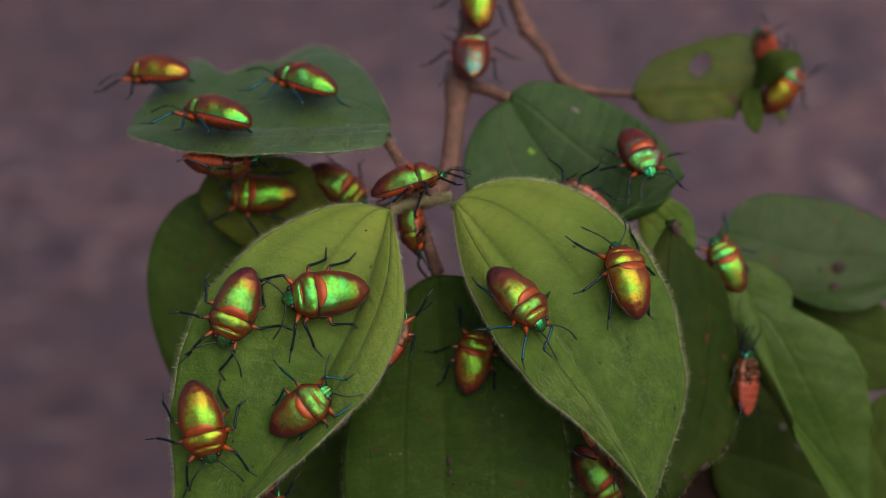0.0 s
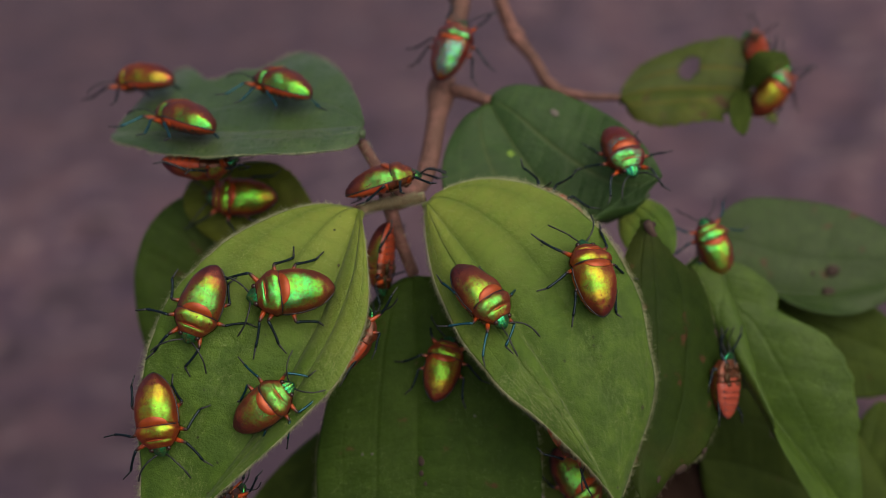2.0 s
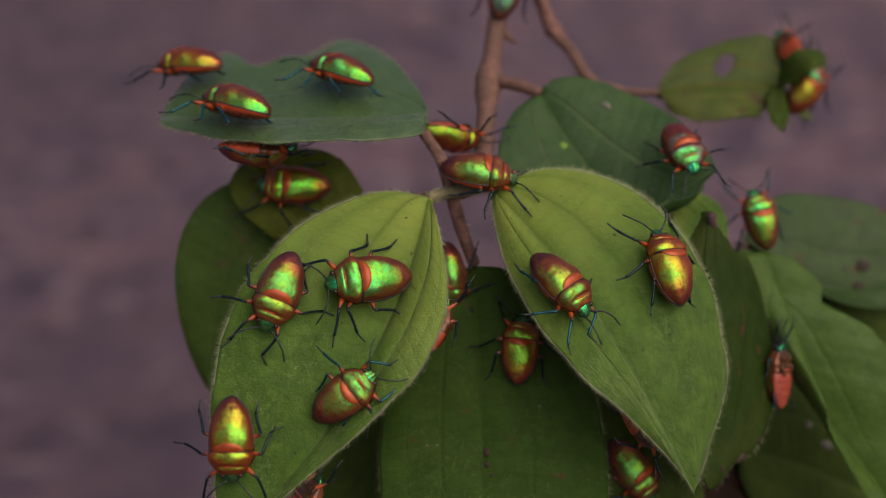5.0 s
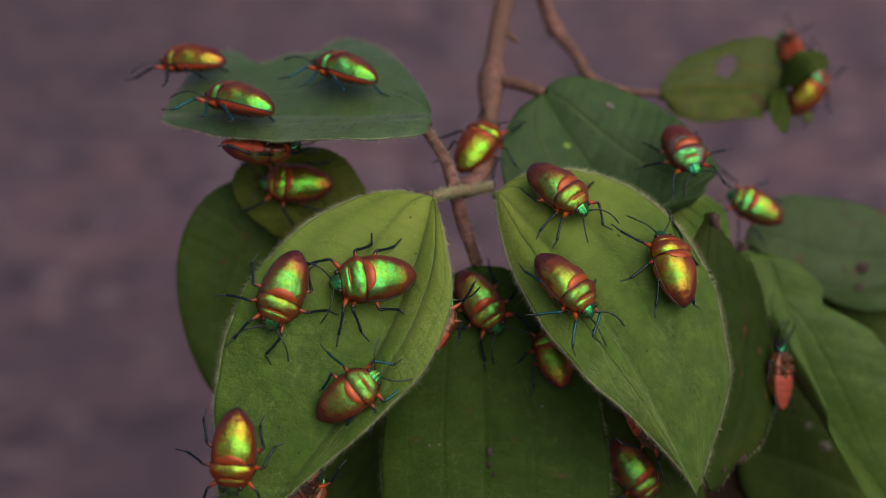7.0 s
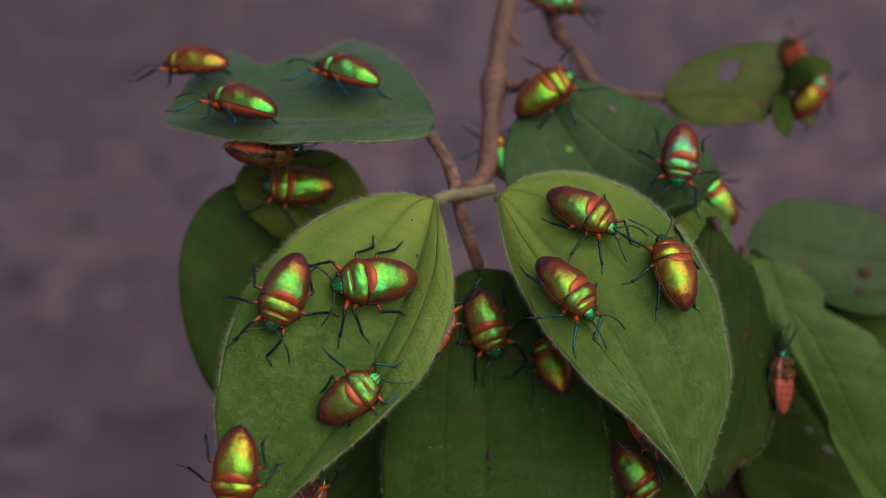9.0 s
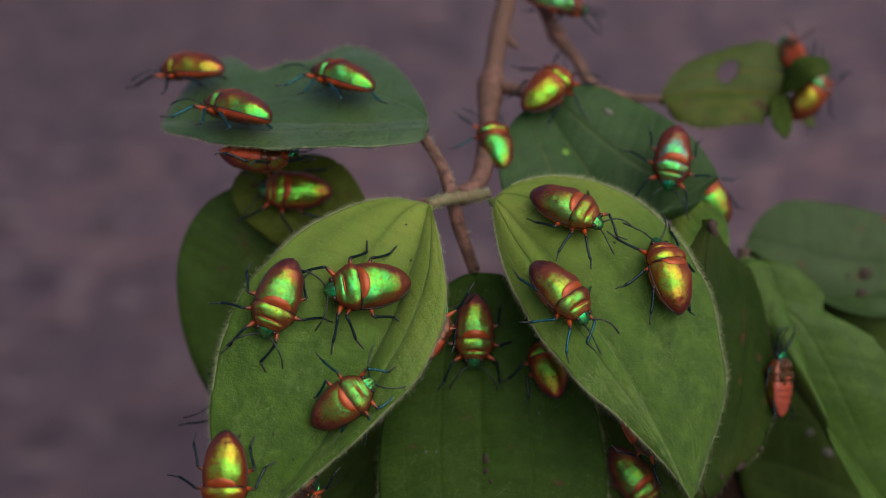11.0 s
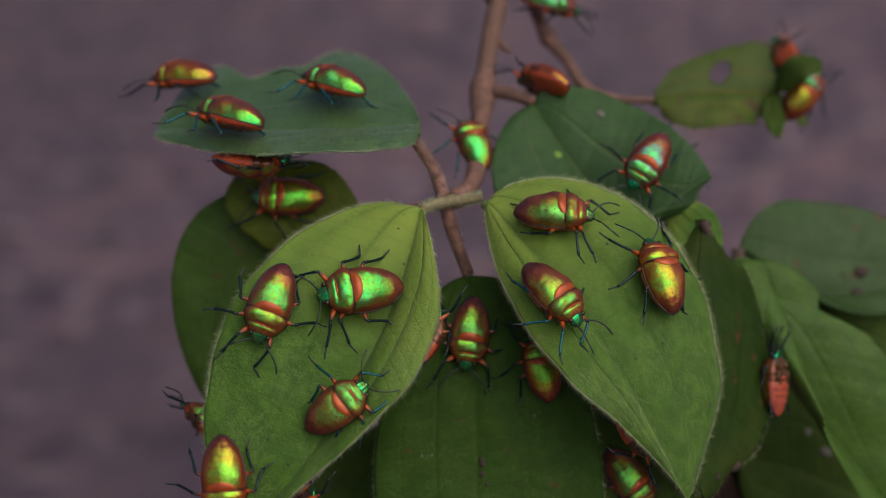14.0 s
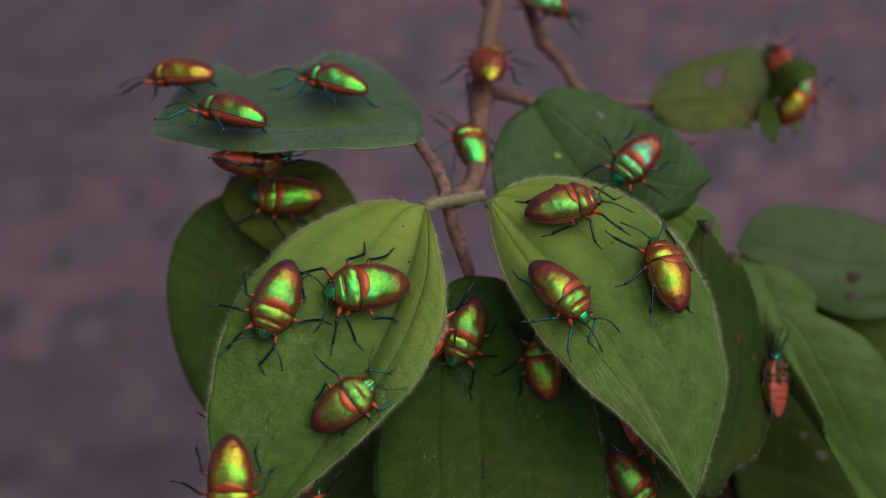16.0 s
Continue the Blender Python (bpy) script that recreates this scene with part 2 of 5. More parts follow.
def shell_material(name, pigment, edge, warm, sheens, amount, rough, tail=0.0, blotch=0.33):
    """Structural colour: a mirror-like film, green where it faces the eye and gold to copper where it turns away, over a maroon ground."""
    k = Mat(name)
    rnd = k.node("ObjectInfo").outputs["Random"]
    where = k.node("VectorMath", {0: k.node("TexCoord").outputs["Object"], 1: k.node("CombineXYZ", {0: k.math("MULTIPLY", rnd, 40.0), 1: k.math("MULTIPLY", rnd, 17.0)}).outputs[0]}, operation="ADD").outputs[0]
    pits = k.node("TexVoronoi", {"Scale": 6.5, "Randomness": 1.0, "Vector": where})
    n = k.noise(blotch, 3, 0.55, where)
    grain = k.noise(1.7, 3, 0.6, where)
    dull = k.noise(0.8, 4, 0.6, where)
    col = k.mix(k.ramp(n, (0.35, (0, 0, 0)), (0.65, (1, 1, 1))), pigment, edge)
    bn = k.bump(k.math("ADD", k.math("MULTIPLY", pits.outputs["Distance"], -1.0), k.math("MULTIPLY", grain, 0.8)), 0.00007, 0.42)
    facing = k.node("LayerWeight", {"Blend": 0.5, "Normal": bn}).outputs["Facing"]
    turn = k.math("ADD", facing, k.math("ADD", k.math("MULTIPLY_ADD", rnd, 0.12, -0.06), k.math("MULTIPLY_ADD", n, 0.7, -0.35)))
    # sheen coloured copper towards the tail, in patches, as if turned from the light
    place = k.node("SeparateXYZ", {0: k.node("TexCoord").outputs["Object"]})
    hind = k.math("MAXIMUM", k.math("MULTIPLY_ADD", place.outputs[0], -0.22, -0.55), 0.0)
    turn = k.math("ADD", turn, k.math("MULTIPLY", hind, k.math("MULTIPLY", k.math("MULTIPLY_ADD", dull, 2.0, 0.0), tail)))
    col = k.mix(k.math("MINIMUM", k.math("MULTIPLY", hind, 2.2 * tail), 0.8), col, (0.040, 0.008, 0.022))
    k.set(Base_Color=col, Metallic=0.3, Roughness=0.42, Specular_IOR_Level=0.3)
    film = k.ramp(turn, (0.0, sheens[2]), (0.08, sheens[1]), (0.19, sheens[0]), (0.28, (0.60, 0.50, 0.03)), (0.42, (0.72, 0.16, 0.05)))
    broad = k.node("BsdfGlossy", {"Color": warm, "Roughness": 0.46, "Normal": bn})
    tight = k.node("BsdfGlossy", {"Color": film, "Roughness": k.math("MULTIPLY_ADD", dull, 0.24, rough - 0.09), "Normal": bn})
    m1 = k.node("MixShader", {0: 0.13})
    k.t.links.new(k.bsdf.outputs[0], m1.inputs[1])
    k.t.links.new(broad.outputs[0], m1.inputs[2])
    gloss = k.ramp(facing, (0.05, (1, 1, 1)), (0.17, (0.95, 0.95, 0.95)), (0.31, (0.42, 0.42, 0.42)), (0.52, (0.07, 0.07, 0.07)))
    gloss = k.math("MULTIPLY", gloss, k.ramp(grain, (0.32, (0.42, 0.42, 0.42)), (0.58, (1, 1, 1))))
    m2 = k.node("MixShader", {0: k.math("MULTIPLY", gloss, amount)})
    k.t.links.new(m1.outputs[0], m2.inputs[1])
    k.t.links.new(tight.outputs[0], m2.inputs[2])
    # clear cuticle over it all, which mirrors the pale sky
    clear = k.node("BsdfGlossy", {"Color": (0.52, 0.50, 0.62), "Roughness": 0.30, "Normal": bn})
    m3 = k.node("MixShader", {0: k.math("MULTIPLY", k.node("Fresnel", {"IOR": 1.45, "Normal": bn}).outputs[0], k.math("MULTIPLY_ADD", dull, 0.75, -0.1))})
    k.t.links.new(m2.outputs[0], m3.inputs[1])
    k.t.links.new(clear.outputs[0], m3.inputs[2])
    k.t.links.new(m3.outputs[0], k.out.inputs[0])
    return k.m


COPPER = shell_material("copper_green_shell", (0.130, 0.026, 0.018), (0.24, 0.058, 0.020), (0.72, 0.18, 0.12), ((0.30, 0.80, 0.03), (0.10, 0.92, 0.05), (0.02, 0.92, 0.12)), 0.47, 0.27, 0.48)
GOLD = shell_material("golden_shell", (0.18, 0.022, 0.013), (0.28, 0.050, 0.011), (0.80, 0.24, 0.10), ((0.62, 0.55, 0.02), (0.42, 0.76, 0.03), (0.16, 0.90, 0.05)), 0.56, 0.28, 0.36)
LIME = shell_material("lime_shell", (0.17, 0.020, 0.014), (0.26, 0.045, 0.012), (0.78, 0.22, 0.10), ((0.34, 0.76, 0.02), (0.18, 0.88, 0.03), (0.08, 0.92, 0.06)), 0.62, 0.28, 0.20)
EMERALD = shell_material("emerald_shell", (0.120, 0.020, 0.018), (0.20, 0.042, 0.018), (0.62, 0.19, 0.14), ((0.14, 0.90, 0.05), (0.03, 0.97, 0.09), (0.01, 0.95, 0.20)), 0.64, 0.30, 0.10)
TEALSHELL = shell_material("blue_green_shell", (0.140, 0.015, 0.018), (0.19, 0.028, 0.016), (0.65, 0.17, 0.13), ((0.03, 0.40, 0.50), (0.02, 0.72, 0.30), (0.02, 0.92, 0.16)), 0.60, 0.28, 0.14)
HEADGREEN = shell_material("green_head", (0.003, 0.034, 0.015), (0.012, 0.170, 0.062), (0.02, 0.30, 0.12), ((0.04, 0.85, 0.14), (0.02, 0.85, 0.26), (0.03, 0.7, 0.4)), 0.60, 0.14, blotch=2.2)


def plain(name, a, b, scale, rough, metal=0.0, spec=0.5, bump=0.0):
    k = Mat(name)
    n = k.noise(scale, 3)
    k.set(Base_Color=k.mix(n, a, b), Roughness=rough, Metallic=metal, Specular_IOR_Level=spec)
    if bump:
        k.bump(n, bump, 0.5)
    return k.m


ORANGE = plain("orange_cuticle", (0.26, 0.036, 0.012), (0.58, 0.115, 0.018), 0.7, 0.30, 0.3, 0.5, 0.0001)
k = Mat("orange_thigh")
k.set(Base_Color=k.mix(k.ramp(k.math("MULTIPLY", k.math("ADD", k.node("VectorMath", {0: k.node("TexCoord").outputs["Object"]}, operation="LENGTH").outputs["Value"], k.noise(0.9, 2)), 0.2), (0.64, (0, 0, 0)), (0.82, (1, 1, 1))), k.mix(k.noise(0.9, 3), (0.36, 0.048, 0.010), (0.54, 0.095, 0.014)), (0.030, 0.014, 0.010)), Roughness=0.3)
THIGH = k.m
BELLY = plain("orange_belly", (0.33, 0.038, 0.013), (0.52, 0.088, 0.022), 0.8, 0.3)
PLATE = plain("green_plate", (0.012, 0.060, 0.022), (0.12, 0.030, 0.012), 0.5, 0.32, 0.5)
BREAST = plain("coppery_breast", (0.26, 0.035, 0.014), (0.02, 0.06, 0.03), 0.8, 0.25, 0.4)
PINK = plain("pinkish_belly", (0.34, 0.042, 0.022), (0.52, 0.13, 0.08), 0.5, 0.18, 0.0, 0.5)
BLACK = plain("black_cuticle", (0.008, 0.010, 0.012), (0.02, 0.028, 0.03), 1.2, 0.3)
TIBIA = plain("blue_black_leg", (0.006, 0.010, 0.012), (0.010, 0.035, 0.045), 0.6, 0.25, 0.5)
TEAL = plain("teal_leg", (0.008, 0.035, 0.045), (0.012, 0.13, 0.16), 0.6, 0.25, 0.6)
EYE = plain("dark_eye", (0.015, 0.008, 0.006), (0.04, 0.015, 0.01), 2, 0.15)


# ---- mesh helpers ----
def mesh_of(name, bm, material, smooth=True):
    bm.normal_update()
    me = bpy.data.meshes.new(name)
    bm.to_mesh(me)
    bm.free()
    me.materials.append(material)
    for f in me.polygons:
        f.use_smooth = smooth
    return me


def part(name, bm, material, parent, label="", smooth=True):
    ob = new(name, bm if isinstance(bm, bpy.types.Mesh) else mesh_of(name, bm, material, smooth))
    ob.parent = parent
    if label:
        ob["label"] = label
    return ob


def tube(bm, pts, radii, sides=8, cap=True):
    """A round tube through pts."""
    pts = [Vector(p) for p in pts]
    rings = []
    up = Vector((0.31, 0.17, 0.93)).normalized()
    for i, p in enumerate(pts):
        d = (pts[min(i + 1, len(pts) - 1)] - pts[max(i - 1, 0)]).normalized()
        a = d.cross(up)
        if a.length < 0.05:
            a = d.cross(Vector((1, 0, 0)))
        a.normalize()
        b = d.cross(a)
        r = radii[i] if isinstance(radii, (list, tuple)) else radii
        rings.append([bm.verts.new(p + r * (math.cos(2 * math.pi * j / sides) * a + math.sin(2 * math.pi * j / sides) * b)) for j in range(sides)])
    for r0, r1 in zip(rings, rings[1:]):
        for j in range(sides):
            bm.faces.new((r0[j], r0[(j + 1) % sides], r1[(j + 1) % sides], r1[j]))
    if cap:
        bm.faces.new(rings[0][::-1])
        bm.faces.new(rings[-1])
    return bm


def smooth_line(pts, steps=6):
    """Points of a smooth curve through pts."""
    p = [Vector(q) for q in pts]
    p = [2 * p[0] - p[1]] + p + [2 * p[-1] - p[-2]]
    out = []
    for i in range(1, len(p) - 2):
        for s in range(steps):
            t = s / steps
            out.append(0.5 * (2 * p[i] + (p[i + 1] - p[i - 1]) * t + (2 * p[i - 1] - 5 * p[i] + 4 * p[i + 1] - p[i + 2]) * t * t
                              + (3 * p[i] - p[i - 1] - 3 * p[i + 1] + p[i + 2]) * t ** 3))
    return out + [p[-2]]


# ---- ground ----
bm = bmesh.new()
edges = [-60, -20, -6, -2] + [-1 + 0.1 * i for i in range(61)] + [6, 8, 20, 60]
gv = [[bm.verts.new((x, y, 0.012 * noise.noise((x * 2.3, y * 2.3, 0.4)) + 0.006 * noise.noise((x * 8, y * 8, 2))))
       for y in edges] for x in [-60, -20, -6, -3] + [-2 + 0.1 * i for i in range(41)] + [3, 6, 20, 60]]
for c0, c1 in zip(gv, gv[1:]):
    for j in range(len(edges) - 1):
        bm.faces.new((c0[j], c1[j], c1[j + 1], c0[j + 1]))
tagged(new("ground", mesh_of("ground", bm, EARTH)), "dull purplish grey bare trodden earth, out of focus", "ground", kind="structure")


# ---- leaves ----
class Blade:
    """A leaf blade: stalk end, bend, tip, the two half widths as vectors, how blunt its ends are, and how each margin swells or draws in from stalk to tip."""

    def __init__(self, base, bend, tip, left, right, ends, cup, wave, dent=(0.5, 0.1, 0.0), swell_left=(0,) * 5, swell_right=(0,) * 5):
        self.base, self.bend, self.tip, self.left, self.right = map(Vector, (base, bend, tip, left, right))
        self.ends, self.cup, self.wave, self.dent = ends, cup, wave, dent
        self.swell = swell_left, swell_right
        self.n = (self.tip - self.base).cross(self.right - self.left).normalized()
        if self.n.y > 0:
            self.n = -self.n
        self.w = 0.5 * (self.left.length + self.right.length)

    def profile(self, u, v=1):
        a, b = self.ends[:2] if v < 0 else self.ends[2:]
        k = a / (a + b)
        hollow = 1 - (self.dent[2] * math.exp(-((u - self.dent[0]) / self.dent[1]) ** 2) if v > 0 else 0)
        hollow *= 1 + sum(q * math.exp(-((u - c) / 0.10) ** 2) for c, q in zip((0.14, 0.32, 0.50, 0.68, 0.86), self.swell[v > 0]))
        return hollow * (max(u, 0) ** a) * (max(1 - u, 0) ** b) / (k ** a * (1 - k) ** b)

    def at(self, u, v):
        p = (1 - u) ** 2 * self.base + 2 * u * (1 - u) * self.bend + u * u * self.tip
        w = self.profile(u, v)
        p = p + (self.left * (-v * w) if v < 0 else self.right * (v * w))
        h = self.cup * self.w * w * 4 * abs(v) * (1 - abs(v)) + self.wave * math.sin(9 * u + 2 * v) * v * v
        return p + h * self.n

    def axes(self, u, v):
        e = 1e-3
        tu = (self.at(u + e, v) - self.at(u - e, v)).normalized()
        nn = tu.cross(self.at(u, v + e) - self.at(u, v - e)).normalized()
        return tu, (-nn if nn.dot(self.n) < 0 else nn)


def seat(blade, u, v, heading, side=1, lift=0.0):
    """The pose of something that sits on a blade: heading in degrees from the way to the tip; side -1: on its underside."""
    tu, nn = blade.axes(u, v)
    nn = nn * side
    b = nn.cross(tu)
    x = (tu * math.cos(radians(heading)) + b * math.sin(radians(heading))).normalized()
    m = Matrix((x, nn.cross(x), nn)).transposed().to_4x4()
    m.translation = blade.at(u, v) + nn * (lift + (0.0002 if side > 0 else 0.0034))
    return m


def leaf(blade, material, label, bites=(), ragged=0.0, hairs=0, fuzz=0, groove=0.00011, rows=72, cols=60, seed=1):
    rng = random.Random(seed)
    root = new("leaf")
    root.location = blade.base
    tagged(root, label, "leaf", "leaves of the shrub")
    bm = bmesh.new()
    lay = bm.loops.layers.uv.new("leaf")
    us = [0.004 + 0.992 * (i / rows) for i in range(rows + 1)]
    grid = []
    for u in us:
        line = []
        for j in range(cols + 1):
            v = -1 + 2 * j / cols
            rag = 1 + ragged * (noise.noise((u * 26, seed * 3.1 + (v > 0) * 9, 0)) + 0.5 * noise.noise((u * 70, seed, (v > 0) * 5))) * abs(v)
            p = blade.at(u, v * rag)
            g = sum(deep * math.exp(-((abs(v) - c) / broad) ** 2) for c, deep, broad in VEINS) * min(1.0, 2.0 * (1 - u)) * min(1.0, 0.25 + 2.2 * u)
            quilt = 0.00006 * math.sin(u * 95 - abs(v) * 2.5) * min(1, blade.profile(u))
            p = p - blade.n * (groove * g * min(1.0, blade.profile(u) * 1.5)) + blade.n * quilt * (1 - min(1, g))
            p += blade.n * 0.0007 * noise.noise(p * 120)
            line.append((bm.verts.new(p - blade.base), u, v))
        grid.append(line)
    for r0, r1 in zip(grid, grid[1:]):
        for j in range(cols):
            q = (r0[j], r0[j + 1], r1[j + 1], r1[j])
            u, v = sum(x[1] for x in q) / 4, sum(x[2] for x in q) / 4
            if any(((u - bu) / ru) ** 2 + ((v - bv) / rv) ** 2 < 1 + 0.35 * noise.noise((u * 30, v * 9, seed)) for bu, bv, ru, rv in bites):
                continue
            f = bm.faces.new([x[0] for x in q])
            for lp, x in zip(f.loops, q):
                lp[lay].uv = (x[2] * 0.5 + 0.5, x[1])
    for vert in [x for x in bm.verts if not x.link_faces]:
        bm.verts.remove(vert)
    # make the front of the faces look along the blade's normal
    bm.normal_update()
    if sum((f.normal for f in bm.faces), Vector()).dot(blade.n) < 0:
        bmesh.ops.reverse_faces(bm, faces=bm.faces[:])
    ob = part("blade", bm, material, root)
    mod = ob.modifiers.new("thickness", "SOLIDIFY")
    mod.thickness, mod.offset = 0.00028, -1
    # raised midrib on the back
    bm = bmesh.new()
    rib = [0.0011 * (1 - 0.8 * i / 7) for i in range(8)]
    pts = [blade.at(u, 0) - blade.base - blade.n * (r + 0.0007) for u, r in zip((0.004, 0.08, 0.2, 0.35, 0.5, 0.65, 0.8, 0.92), rib)]
    tube(bm, pts, rib, 6)
    part("midrib", bm, material, root)
    if hairs:
        bm = bmesh.new()
        for i in range(hairs):
            u = rng.uniform(0.01, 0.985)
            s = rng.choice((-1, 1))
            p = blade.at(u, s) - blade.base
            outw = (blade.at(u, s) - blade.at(u, s * 0.9)).normalized()
            tu, nn = blade.axes(u, s * 0.99)
            d = (outw * rng.uniform(0.4, 1) + tu * rng.uniform(-0.3, 1.1) + nn * rng.uniform(-0.2, 0.8)).normalized()
            ln = rng.uniform(0.0006, 0.0021)
            side = d.cross(nn).normalized() * 0.000026
            q = p - outw * 0.0002
            a, b2, c = bm.verts.new(q - side), bm.verts.new(q + side), bm.verts.new(q + nn * 0.00006)
            tip = bm.verts.new(q + d * ln)
            for t3 in ((a, b2, tip), (b2, c, tip), (c, a, tip)):
                bm.faces.new(t3)
        tagged(part("edge_hairs", bm, HAIR, root, "fringe of pale fine hairs"), kind="stuff")
    if fuzz:
        bm = bmesh.new()
        for i in range(fuzz):
            u, v = rng.uniform(0.03, 0.97), rng.uniform(-0.97, 0.97)
            if rng.random() > blade.profile(u, v):
                continue
            tu, nn = blade.axes(u, v)
            p = blade.at(u, v) - blade.base
            b = nn.cross(tu)
            d = (tu * rng.uniform(0.7, 1) + b * rng.uniform(-0.6, 0.6) + nn * rng.uniform(0.1, 0.5)).normalized()
            ln = rng.uniform(0.0004, 0.0011)
            side = d.cross(nn).normalized() * 0.0000075
            a, b2, tip = bm.verts.new(p - side), bm.verts.new(p + side), bm.verts.new(p + d * ln + nn * 0.0001)
            bm.faces.new((a, b2, tip))
        tagged(part("surface_hairs", bm, FUZZ, root, "fine pale hairs lying on the blade"), kind="stuff")
    return root


def speck(blade, root, u, v, size, material, name, label, long=1.0, lift=0.0):
    """A small uneven crumb or scorched bit on a leaf."""
    tu, nn = blade.axes(u, v)
    b = nn.cross(tu)
    bm = bmesh.new()
    bmesh.ops.create_icosphere(bm, subdivisions=2, radius=1.0)
    for w in bm.verts:
        c = w.co * (1 + 0.45 * noise.noise(w.co * 1.7 + Vector((u * 40, v * 40, 0))))
        w.co = blade.at(u, v) - blade.base + size * (c.x * long * tu + c.y * b + c.z * 0.35 * nn) + nn * lift
    part(name, bm, material, root, label)


k = Mat("brown_scorch")
n1 = k.noise(900, 4, 0.6)
k.set(Base_Color=k.mix(n1, (0.022, 0.014, 0.009), (0.060, 0.036, 0.022)), Roughness=0.8)
SCORCH = k.m
k = Mat("pale_scab")
n1 = k.noise(900, 4, 0.6)
k.set(Base_Color=k.mix(n1, (0.10, 0.10, 0.07), (0.20, 0.18, 0.15)), Roughness=0.8)
SCAB = k.m
k = Mat("fresh_green_spot")
n1 = k.noise(900, 4, 0.6)
k.set(Base_Color=k.mix(n1, (0.12, 0.25, 0.02), (0.20, 0.36, 0.04)), Roughness=0.7)
FRESH = k.m

front_left = Blade((-0.0107, 0.2388, 0.4957), (-0.0179, 0.2039, 0.4707), (-0.0498, 0.1882, 0.4437), (-0.0278, 0.0031, 0.0138), (0.0063, -0.0121, -0.0054), (0.624, 0.729, 0.732, 1.9), 0.06, 0.0012, (0.5, 0.1, 0), (-0.056, -0.057, -0.044, -0.068, -0.167), (0.223, 0.05, -0.072, -0.048, 0.036))
front_left_leaf = leaf(front_left, YOUNG, "yellowish green hairy leaf with sunken long veins, several bugs on it", hairs=3400, fuzz=21000, groove=0.00042, seed=3)
speck(front_left, front_left_leaf, 0.072, -0.425, 0.00024, SCORCH, "crumb", "dark crumb", 1.4)
speck(front_left, front_left_leaf, 0.170, -0.025, 0.00024, SCORCH, "crumb", "dark crumb", 1.2)
speck(front_left, front_left_leaf, 0.318, -0.700, 0.00024, SCORCH, "crumb", "dark crumb", 1.0)
front_right = Blade((0.0033, 0.2437, 0.4946), (0.0281, 0.2105, 0.4810), (0.0438, 0.2025, 0.4415), (-0.0047, -0.0087, -0.0075), (0.0196, 0.0185, 0.0093), (0.779, 1.53, 0.594, 0.819), 0.06, 0.001, (0.5, 0.1, 0), (0.128, 0.148, 0.14, -0.017, -0.061), (-0.037, -0.005, 0.017, 0.075, 0.337))
leaf(front_right, YOUNG, "yellowish green hairy pointed leaf, bugs walking on it", hairs=3400, fuzz=21000, groove=0.00042, seed=4)
low_middle = Blade((-0.0014, 0.2451, 0.4759), (0.0014, 0.2091, 0.4300), (-0.0035, 0.1986, 0.4235), (-0.0234, -0.0030, -0.0049), (0.0270, 0.0001, -0.0038), (0.427, 0.517, 0.389, 0.458), 0.05, 0.001, (0.5, 0.1, 0), (0.013, -0.005, -0.04, -0.001, -0), (0.067, 0.015, 0.021, 0.041, 0))
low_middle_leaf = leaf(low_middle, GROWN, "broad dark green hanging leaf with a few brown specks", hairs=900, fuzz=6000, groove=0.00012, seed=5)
speck(low_middle, low_middle_leaf, 0.441, 0.038, 0.0008, SCORCH, "crumb", "brown crumb", 1.6)
speck(low_middle, low_middle_leaf, 0.478, 0.038, 0.0006, SCORCH, "crumb", "brown crumb", 1.2)
speck(low_middle, low_middle_leaf, 0.386, -0.537, 0.0003, SCAB, "speck", "tiny pale speck", 1)
speck(low_middle, low_middle_leaf, 0.392, -0.438, 0.0003, SCAB, "speck", "tiny pale speck", 1)
speck(low_middle, low_middle_leaf, 0.509, 0.075, 0.0004, SCORCH, "crumb", "brown crumb", 1.2)
speck(low_middle, low_middle_leaf, 0.306, 0.488, 0.0003, SCAB, "speck", "tiny pale speck", 1)
upper_left = Blade((-0.0108, 0.2554, 0.5082), (-0.0408, 0.2530, 0.5089), (-0.0735, 0.2656, 0.5058), (-0.0007, -0.0130, -0.0009), (0.0012, 0.0463, 0.0104), (0.209, 0.351, 0.806, 0.546), 0.03, 0.0008, (0.68, 0.24, 0.34), (-0.073, 0.039, 0.091, -0.079, -0.2), (0.017, -0.042, -0.277, -0.297, -0.004))
upper_left_leaf = leaf(upper_left, GREY, "dull grey-green leaf held level, three bugs standing on it", hairs=900, fuzz=4000, groove=0.0001, seed=6)
speck(upper_left, upper_left_leaf, 0.349, 0.363, 0.0005, SCAB, "speck", "tiny pale speck", 1)
upper_right = Blade((0.0152, 0.2803, 0.5037), (0.0380, 0.2500, 0.4670), (0.0556, 0.2633, 0.4901), (-0.0219, -0.0109, -0.0010), (0.0072, 0.0162, 0.0183), (0.517, 0.787, 0.735, 0.945), 0.05, 0.0008)
upper_right_leaf = leaf(upper_right, BLUISH, "deep green leaf with paler veins and a pale speck", bites=[(0.93, -0.35, 0.07, 0.5)], groove=0.00003, seed=7)
speck(upper_right, upper_right_leaf, 0.250, 0.725, 0.0009, SCAB, "speck", "pale grey speck", 1.3)
speck(upper_right, upper_right_leaf, 0.158, -0.112, 0.0011, FRESH, "speck", "bright green spot", 1.0)
far = Blade((0.0461, 0.3027, 0.4950), (0.0647, 0.3072, 0.4984), (0.0927, 0.3062, 0.4900), (0.0052, -0.0091, -0.0062), (0.0033, 0.0108, 0.0098), (0.252, 0.438, 0.441, 0.2), 0.04, 0.001)
